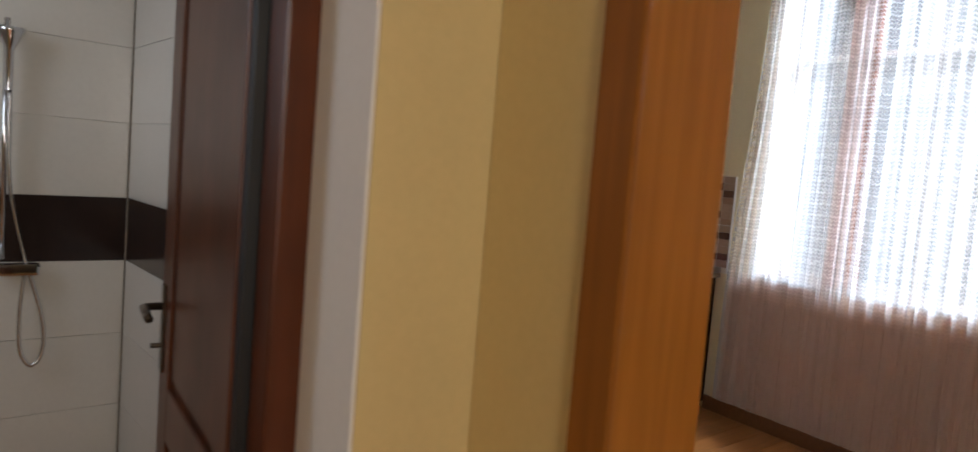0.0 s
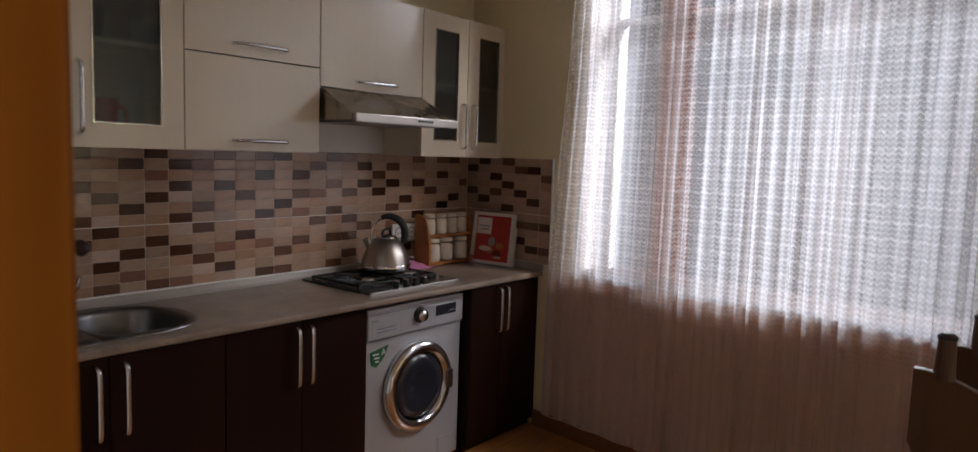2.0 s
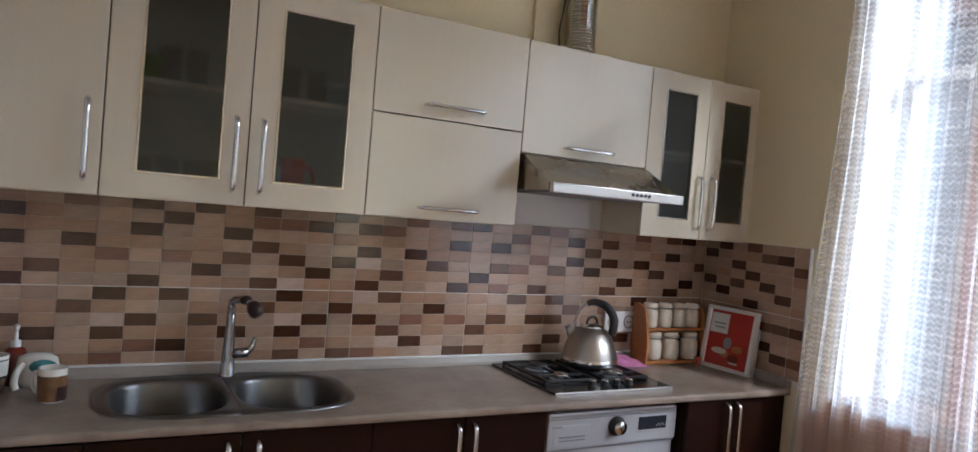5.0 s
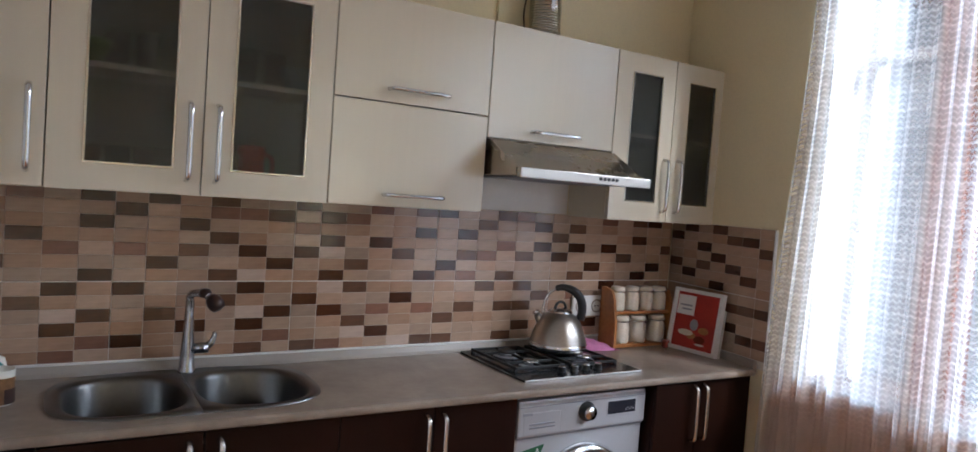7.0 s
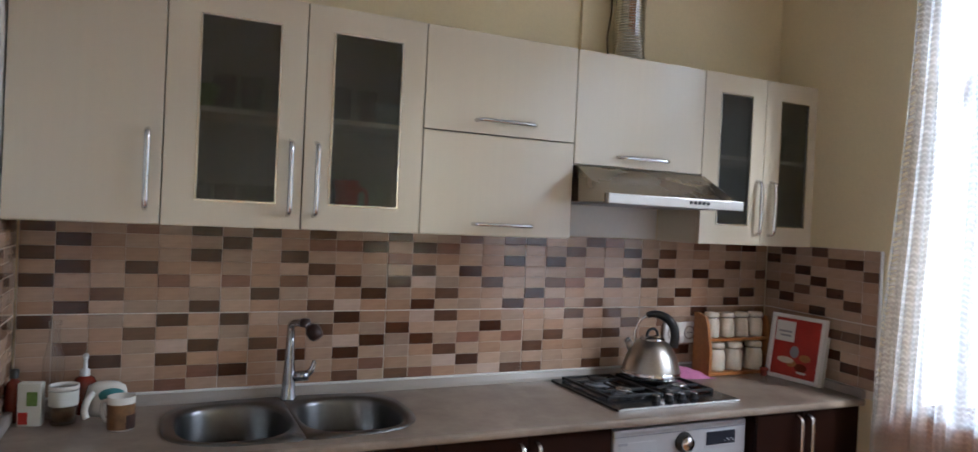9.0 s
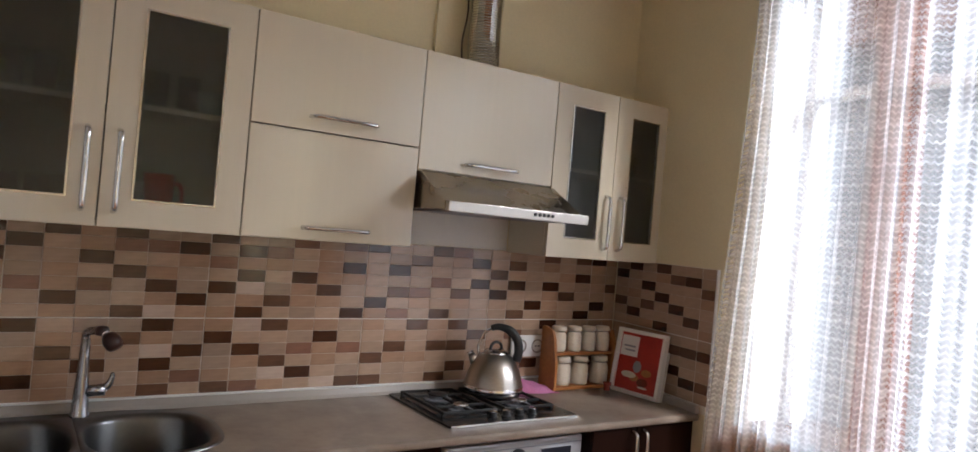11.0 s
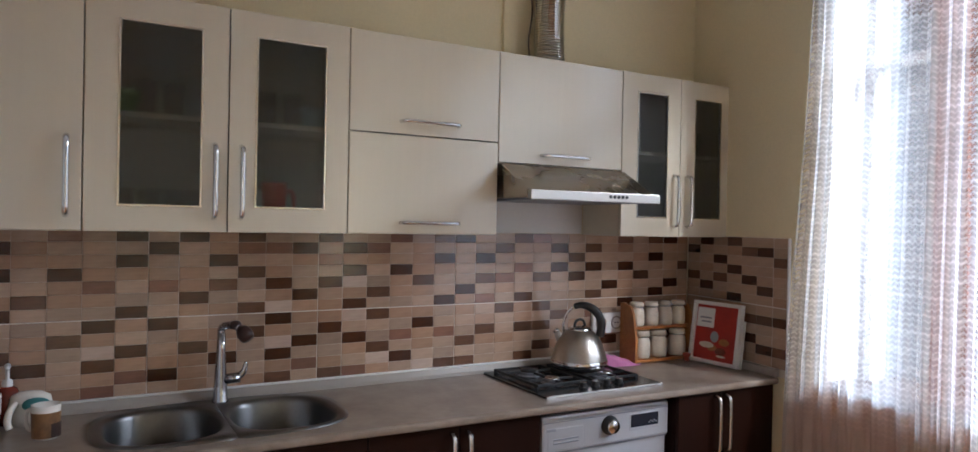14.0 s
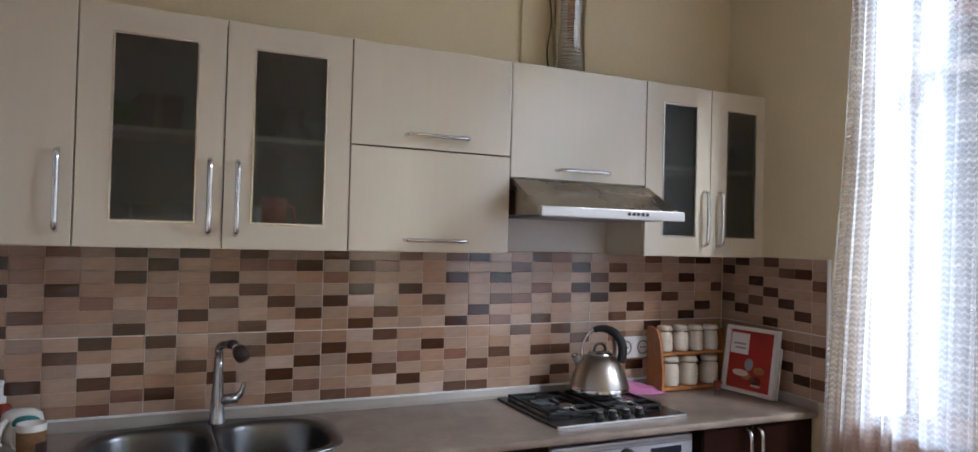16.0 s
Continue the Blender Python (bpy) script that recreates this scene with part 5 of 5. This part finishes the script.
# double socket on the tiles
so = thing("wall_socket", (5.543, 4.05, 1.025), "white double wall socket on the tiles", "socket")
part("plate", box(5.452, 5.637, 4.037, 4.0515, 0.978, 1.072, 0.004), M["white_plastic"], so)
for xx in (5.499, 5.590):
    f = part("outlet", lathe([(0.031, 0.0), (0.031, 0.003), (0.026, 0.003), (0.024, -0.001), (0, -0.001)], (xx, 4.037, 1.025), 24, axis=(0, -1, 0)), M["trim"], so, smooth=False)
    for k in (-0.009, 0.009):
        part("hole", box(xx + k - 0.003, xx + k + 0.003, 4.0345, 4.037, 1.022, 1.028), M["black_plastic"], f)

# washing-up corner
bt = thing("glass_bottle", (3.142, 3.972, ZT), "tall clear glass bottle standing in the tiled corner", "bottle")
part("glass", lathe([(0, 0.002), (0.026, 0.0), (0.029, 0.006), (0.029, 0.165), (0.025, 0.195), (0.0165, 0.225), (0.0150, 0.240), (0.0150, 0.272), (0.0175, 0.274), (0.0175, 0.286), (0.013, 0.287)], (3.142, 3.972, ZT), 28), M["clear"], bt, smooth=True)
db = thing("dark_bottle", (3.048, 3.955, ZT), "small dark brown bottle with a black cap", "bottle")
part("body", lathe([(0, 0), (0.021, 0), (0.023, 0.004), (0.023, 0.095), (0.018, 0.112), (0.010, 0.120), (0.010, 0.126)], (3.048, 3.955, ZT), 20), M["amber"], db, smooth=True)
part("cap", lathe([(0.012, 0.126), (0.0125, 0.150), (0.0, 0.152)], (3.048, 3.955, ZT), 16), M["black_plastic"], db, smooth=True)


def arc_band(x, y, r, z0, z1, a0, a1):
    """A thin curved patch wrapped on a round body."""
    bm = bmesh.new()
    rows = [[bm.verts.new((x + r * math.cos(radians(a0 + (a1 - a0) * i / 14)), y + r * math.sin(radians(a0 + (a1 - a0) * i / 14)), z)) for i in range(15)] for z in (z0, z1)]
    for i in range(14):
        bm.faces.new((rows[0][i], rows[0][i + 1], rows[1][i + 1], rows[1][i]))
    return bm


ct = thing("small_carton", (3.098, 3.905, ZT), "small pale carton with green and red print", "carton")
CT = pose(3.098, 3.905, ZT, 0, 0, -14)
part("box", box(-0.030, 0.030, -0.016, 0.016, 0.0, 0.122, 0.002, m=CT), M["label"], ct)
part("print_shape", box(-0.006, 0.022, -0.0172, -0.0158, 0.058, 0.098, 0.0005, m=CT), M["leaf_print"], ct, "green printed shape")
part("print_shape", box(-0.027, -0.002, -0.0172, -0.0158, 0.006, 0.040, 0.0005, m=CT), M["red"], ct, "red printed shape")


def mug(name, x, y, z, r, h, mat, label, turn, band=None, group=""):
    t = thing(name, (x, y, z), label, "mug", group)
    part("cup", lathe([(0, 0.004), (r * 0.88, 0.0), (r * 0.94, 0.004), (r, h * 0.5), (r * 1.03, h), (r * 0.97, h), (r * 0.93, h * 0.5), (r * 0.85, 0.01), (0, 0.008)], (x, y, z), 28), M[mat], t, smooth=True)
    c, s = math.cos(radians(turn)), math.sin(radians(turn))
    part("handle", tube(smooth_path([Vector((x + c * r * 0.97, y + s * r * 0.97, z + h * 0.82)), Vector((x + c * r * 1.5, y + s * r * 1.5, z + h * 0.78)), Vector((x + c * r * 1.62, y + s * r * 1.62, z + h * 0.5)),
                                     Vector((x + c * r * 1.4, y + s * r * 1.4, z + h * 0.25)), Vector((x + c * r * 0.94, y + s * r * 0.94, z + h * 0.2))], 4), 0.0055, 8), M[mat], t, smooth=True)
    if band:
        for z0, z1, mt in band:
            part("print", lathe([(r * (0.94 + 0.06 * min(1, 2 * z0)) + 0.0009, h * z0), (r * (0.95 + 0.06 * min(1, 2 * z1)) + 0.0012, h * z1)], (x, y, z), 28), M[mt], t, smooth=True)
    return t


gl = thing("candle_glass", (3.178, 3.900, ZT), "clear ribbed glass with amber contents", "glass")
part("glass", lathe([(0, 0.004), (0.030, 0.0), (0.034, 0.004), (0.037, 0.050), (0.039, 0.108), (0.0365, 0.108), (0.0345, 0.050), (0.029, 0.010), (0, 0.008)], (3.178, 3.900, ZT), 28), M["clear"], gl, smooth=True)
part("contents", lathe([(0, 0.0085), (0.0285, 0.0105), (0.0330, 0.040), (0.020, 0.048), (0, 0.044)], (3.178, 3.900, ZT), 24), M["brown_print"], gl, "amber brown filling", smooth=True)
part("rim", lathe([(0.0385, 0.100), (0.0400, 0.104), (0.0398, 0.112), (0.0365, 0.112), (0.0362, 0.104)], (3.178, 3.900, ZT), 28), M["white"], gl, "white rim", smooth=True)
part("frosted_band", lathe([(0.0380, 0.055), (0.0393, 0.098)], (3.178, 3.900, ZT), 28), M["label"], gl, "pale printed band", smooth=True)
mg = mug("mug", 3.330, 3.800, ZT, 0.036, 0.095, "white", "white mug with a brown printed picture", 150, ((0.05, 0.80, "brown_print"),))
part("print", arc_band(3.330, 3.800, 0.0382, ZT + 0.006, ZT + 0.046, -68, -5), M["nozzle"], mg, "dark brown printed patch", smooth=True)
sb = thing("soap_dispenser", (3.222, 4.008, ZT), "red-brown soap bottle with a white pump", "soap dispenser")
part("bottle", lathe([(0, 0), (0.032, 0), (0.034, 0.01), (0.034, 0.085), (0.026, 0.105), (0.013, 0.112)], (3.222, 4.008, ZT), 24), M["amber"], sb, smooth=True)
part("collar", lathe([(0.014, 0.112), (0.014, 0.130), (0.006, 0.134), (0.005, 0.165)], (3.222, 4.008, ZT), 16), M["white_plastic"], sb, smooth=True)
part("pump_head", tube([(3.222, 4.012, ZT + 0.172), (3.224, 3.985, ZT + 0.168)], [0.009, 0.006], 10), M["white_plastic"], sb, smooth=True)
sd = thing("sponge_holder", (3.285, 3.965, ZT), "white ceramic sponge holder with a teal sponge", "sponge holder")
bm = lathe([(0, 0), (0.048, 0.0), (0.056, 0.02), (0.060, 0.055), (0.052, 0.088), (0.030, 0.100), (0, 0.102)], (0, 0, 0), 28, squash=0.6)
bm.transform(pose(3.285, 3.965, ZT, 0, 0, -12))
part("dish", bm, M["white"], sd, smooth=True)
part("snout", tube(smooth_path([Vector((3.250, 3.945, ZT + 0.07)), Vector((3.236, 3.928, ZT + 0.055)), Vector((3.230, 3.920, ZT + 0.025)), Vector((3.236, 3.915, ZT + 0.004))], 4), 0.010, 10), M["white"], sd, smooth=True)
bm = lathe([(0, 0.014), (0.026, 0.012), (0.036, 0.0), (0.03, -0.012), (0, -0.014)], (0, 0, 0), 24, squash=0.6)
bm.transform(pose(3.300, 3.928, ZT + 0.068, 58, 0, 10))
part("sponge", bm, M["teal"], sd, "teal scouring sponge", smooth=True)

# crockery behind the smoked panes
mug("mug", 3.975, 3.915, ZU0 + 0.018, 0.042, 0.150, "red_mug", "red mug standing in the wall cabinet", -20)
mug("mug", 3.905, 3.925, ZU0 + 0.018, 0.036, 0.120, "white", "white mug standing in the wall cabinet", 160)


def tumbler(x, y, z, h, r):
    t = thing("drinking_glass", (x, y, z), "clear drinking glass in the wall cabinet", "glass", "glasses in the wall cabinets")
    part("glass", lathe([(0, 0.006), (r * 0.8, 0.0), (r * 0.84, 0.004), (r, h), (r * 0.95, h), (r * 0.8, 0.012), (0, 0.010)], (x, y, z), 20), M["clear"], t, smooth=True)
    return t


g0 = tumbler(3.515, 3.90, ZU0 + 0.018, 0.115, 0.034)
for x, y in ((3.590, 3.905), (3.665, 3.90), (3.735, 3.91)):
    copy_thing(g0, pose(x, y, ZU0 + 0.018))
for x in (3.58, 3.66, 3.95, 4.04):
    copy_thing(g0, pose(x, 3.93, 1.7935))
for x in (5.50, 5.58, 5.87, 5.95):
    copy_thing(g0, pose(x, 3.93, 1.8085))
M["bowl_blue"] = material("pale_blue_glaze", (0.30, 0.38, 0.42), 0.25, spots=0.1, spot_scale=20)


def bowl(x, y, z, mat, label):
    t = thing("bowl", (x, y, z), label, "bowl")
    part("dish", lathe([(0, 0.0), (0.035, 0.0), (0.038, 0.008), (0.066, 0.05), (0.072, 0.075), (0.068, 0.075), (0.060, 0.05), (0.03, 0.012), (0, 0.010)], (x, y, z), 28), M[mat], t, smooth=True)


bowl(4.125, 3.945, 1.7935, "bowl_blue", "pale blue bowl on the cabinet shelf")
bowl(3.50, 3.94, 1.7935, "leaf_print", "dark green bowl on the cabinet shelf")

# ---------------------------------------------------------------- dining chairs by the window
M["chair_wood"] = material("walnut_stained_wood", (0.105, 0.050, 0.022), 0.35, colour2=(0.07, 0.032, 0.014), spot_scale=6, grain=0.18, grain_scale=(40, 40, 3), bump=0.05)


def dining_chair(x, y, rz):
    t = thing("dining_chair", (x, y, 0), "dark walnut dining chair with a broad scalloped back", "chair", "dining chairs", rz=rz)
    m = pose(x, y, 0, 0, 0, rz)
    # back: lies in the local y-z plane, seat to local +x
    out = []
    for i in range(25):
        f = -1 + 2 * i / 24
        out.append((0.235 * f, 1.075 - 0.065 * (math.cos(f * math.pi / 2) ** 2) + 0.0 * f))
    for f, z in ((0.235, 0.93), (0.205, 0.87), (0.185, 0.78), (0.19, 0.56), (-0.19, 0.56), (-0.185, 0.78), (-0.205, 0.87), (-0.235, 0.93)):
        out.append((f, z))
    bm = prism(out, "x", -0.013, 0.013, bevel=0.003)
    bm.transform(m)
    back = part("backrest", bm, M["chair_wood"], t)
    for s in (-1, 1):
        fin = lathe([(0.019, 0.0), (0.017, 0.035), (0.0155, 0.076), (0.0, 0.076)], (0, s * 0.185, 1.060), 16)
        fin.transform(m)
        f = part("finial", fin, M["chair_wood"], back, smooth=False)
        capm = lathe([(0.0165, 0.0), (0.0175, 0.006), (0.010, 0.012), (0, 0.013)], (0, s * 0.185, 1.1365), 16)
        capm.transform(m)
        part("finial_cap", capm, M["black_plastic"], f)
        post = tube([(0, s * 0.17, 0.0), (0, s * 0.17, 0.56)], [0.018, 0.021], 12)
        post.transform(m)
        part("leg", post, M["chair_wood"], t, smooth=True)
        leg = tube([(0.40, s * 0.18, 0.0), (0.40, s * 0.18, 0.43)], [0.015, 0.021], 12)
        leg.transform(m)
        part("leg", leg, M["chair_wood"], t, smooth=True)
    part("seat", box(-0.015, 0.43, -0.22, 0.22, 0.43, 0.465, 0.01, m=m), M["chair_wood"], t)
    part("stretcher", box(-0.008, 0.008, -0.16, 0.16, 0.20, 0.235, 0.003, m=m), M["chair_wood"], t)
    return t


dining_chair(4.46, 1.300, 183)
dining_chair(4.74, 1.265, 5)

# ---------------------------------------------------------------- mosaic backsplash
# Columns from the corner by the doorway to the corner by the window; each lists its shades from the top down.
COLUMNS = (
    "DLBLDLTDLLLTL LDTDLTDLLBLTT LTTLLBLGTTDLT RGTDTTGLBGLLT GLLTRTGDTWDTR DGDTLGDTLDTRL "
    "GDGLRLLDGLTDL DLLTTDTLTBTTT TTDLBGTGTTDLL BRLBGLBGBGLLT GRLTDTWDTWDTB GDTGGDTTGDLRL "
    "DGRLDLTTDGGTB GDTDWTDWLDTLR GRTLGBLBLGBWT RLLDTTGTGRLDL GTTTBTLTDTTLW BLDTLLDGLRLGB "
    "DLLLLDTTLLBLB LLDLBLRLTBTLL LBLLRTLBLLTLL BLLRLLBTTBLLB RTLLBTLBLBLBL GDLDLLLLBLLTL "
    "GLBLDLLGLTLLB LBLDLLBLRLLTL LLLLLDLLGLTDL RTLDTTTDLLBLL LLTLBLLLLDLTL BLDLLLDLTLBLL DLLLLDLLBLLDL TLLBLLLTLLLBL"
).split()
SIDE_R = "LDLLBLLLLTLDL DLLTLDLLBLLLT LLDLBLTLLLDLL BTLDLLDTLLLBL LBLLDLLLBLDLL LDLLLDLLBLLDL LLBTLLTLDLLBL".split()
SIDE_L = "DLLBLDLLTLBLL LBLLDLGLBLLDL GLDLLBLDLLGLL LLTDLLBLLBLDL DLLLBLGDLLLBL LDLGLLTLBLDLL".split()
PW, PH, TOPZ, JOINT = 0.0955, 0.0426, 1.1385 + 7 * 0.0426, 0.0011

solid("backsplash_bed", box(XL + 0.009, XR - 0.011, YB - 0.0055, YB - 0.0005, ZT, TOPZ + 0.001), M["joint"], "pale grout bed of the mosaic tiles", "backsplash", kind="structure")
solid("backsplash_bed_right", box(0.006, 0.665, 0.0005, 0.0045, ZT, TOPZ + 0.001, m=WALL_R), M["joint"], "pale grout bed of the mosaic tiles", "backsplash", kind="structure")
solid("backsplash_bed_left", box(XL + 0.0005, XL + 0.0045, 3.478, YB - 0.006, ZT, TOPZ + 0.001), M["joint"], "pale grout bed of the mosaic tiles", "backsplash", kind="structure")
solid("tile_edge_right", box(0.6655, 0.674, 0.0005, 0.013, ZT + 0.002, TOPZ + 0.002, 0.002, m=WALL_R), M["window_white"], "white plastic tile edge strip", "trim strip", kind="structure")
solid("tile_edge_left", box(XL + 0.0005, XL + 0.013, 3.468, 3.4775, ZT + 0.002, TOPZ + 0.002, 0.002), M["white_wall"], "white plastic tile edge strip", "trim strip", kind="structure")


def mosaic_mesh(w, h, mat, depth=0.0013):
    """A pillowed mosaic piece, its face at local -y."""
    bm = bmesh.new()
    e = 0.0022
    rings = []
    for inset, y in ((0.0, 0.0), (0.0001, -depth + 0.0005), (0.0006, -depth + 0.00015), (e, -depth)):
        rings.append([bm.verts.new((x, y, z)) for x, z in ((inset, inset), (w - inset, inset), (w - inset, h - inset), (inset, h - inset))])
    for a, b in zip(rings, rings[1:]):
        for i in range(4):
            bm.faces.new((a[i], a[(i + 1) % 4], b[(i + 1) % 4], b[i]))
    bm.faces.new(rings[-1])
    bmesh.ops.recalc_face_normals(bm, faces=bm.faces)
    me = bpy.data.meshes.new("mosaic_tile")
    bm.to_mesh(me)
    bm.free()
    for f in me.polygons[:12]:
        f.use_smooth = True
    me.materials.append(mat)
    return me


SHARED = {}


def mosaic(parent, columns, place, width):
    """Lays pressed mosaic tile sheets of six columns; place(u, z) is a piece's pose."""
    rng = random.Random(len(columns))
    sheets = {}
    for c, shades in enumerate(columns):
        u = c * PW
        gap = 0.0036 if c % 6 == 0 else JOINT
        w = min(PW, width - u) - gap
        if w < 0.01:
            break
        for r, shade in enumerate(shades):
            z1 = TOPZ - r * PH
            z0 = z1 - PH + (0.0036 if r == 6 else JOINT)
            if z1 - ZT < 0.02:
                continue
            z0 = max(z0, ZT + 0.003)
            key = (c // 6, r > 6)
            if key not in sheets:
                su1 = min(6 * PW, width - u) - 0.0022
                sz0, sz1 = (max(TOPZ - 13 * PH, ZT + 0.002), TOPZ - 7 * PH) if r > 6 else (TOPZ - 7 * PH + 0.0042, TOPZ)
                bm = box(0.0022, su1, -0.0011, -0.0001, sz0 - z0, sz1 - z0)
                bm.transform(place(u, z0))
                sheets[key] = part("tile_sheet", bm, M["grout"], parent)
            kind = (shade, round(w, 4), round(z1 - z0, 4))
            if kind not in SHARED:
                SHARED[kind] = mosaic_mesh(w, z1 - z0, MOSAIC[shade])
            ob = new("mosaic_tile", SHARED[kind])
            ob.parent = sheets[key]
            ob.matrix_basis = place(u + gap / 2, z0) @ Matrix.Translation((0, -0.0009, 0)) @ Matrix.Rotation(radians(rng.gauss(0, 0.20)), 4, "X") @ Matrix.Rotation(radians(rng.gauss(0, 0.14)), 4, "Z")


mosaic(bpy.data.objects["backsplash_bed"], COLUMNS, lambda u, z: Matrix.Translation((XL + 0.010 + u, YB - 0.0056, z)), XR - XL - 0.022)
SPIN = Matrix.Rotation(math.atan2(*reversed((wall_at(1, 0, 0) - wall_at(0, 0, 0)).xy)), 4, "Z")
mosaic(bpy.data.objects["backsplash_bed_right"], SIDE_R, lambda u, z: Matrix.Translation(wall_at(0.008 + u, 0.0046, z)) @ SPIN, 0.655)
mosaic(bpy.data.objects["backsplash_bed_left"], SIDE_L, lambda u, z: Matrix.Translation((XL + 0.0046, 3.480 + u, z)) @ Matrix.Rotation(radians(90), 4, "Z"), 0.574)

# ---------------------------------------------------------------- floor planks
base = bpy.data.objects["floor_base"]
row, y = 0, -1.0
while y < 4.05:
    x = 0.3 - (row * 0.43) % 1.2
    while x < 6.5:
        x0, x1 = max(0.3, x), min(skew_x(y, -0.04), x + 1.2)
        if x1 - x0 > 0.05:
            part("plank", box(x0 + 0.0006, x1 - 0.0006, y + 0.0006, min(4.06, y + 0.1285), -0.0118, 0.0, 0.0008, seg=1), M["floor"], base)
        x += 1.2
    y += 0.13
    row += 1
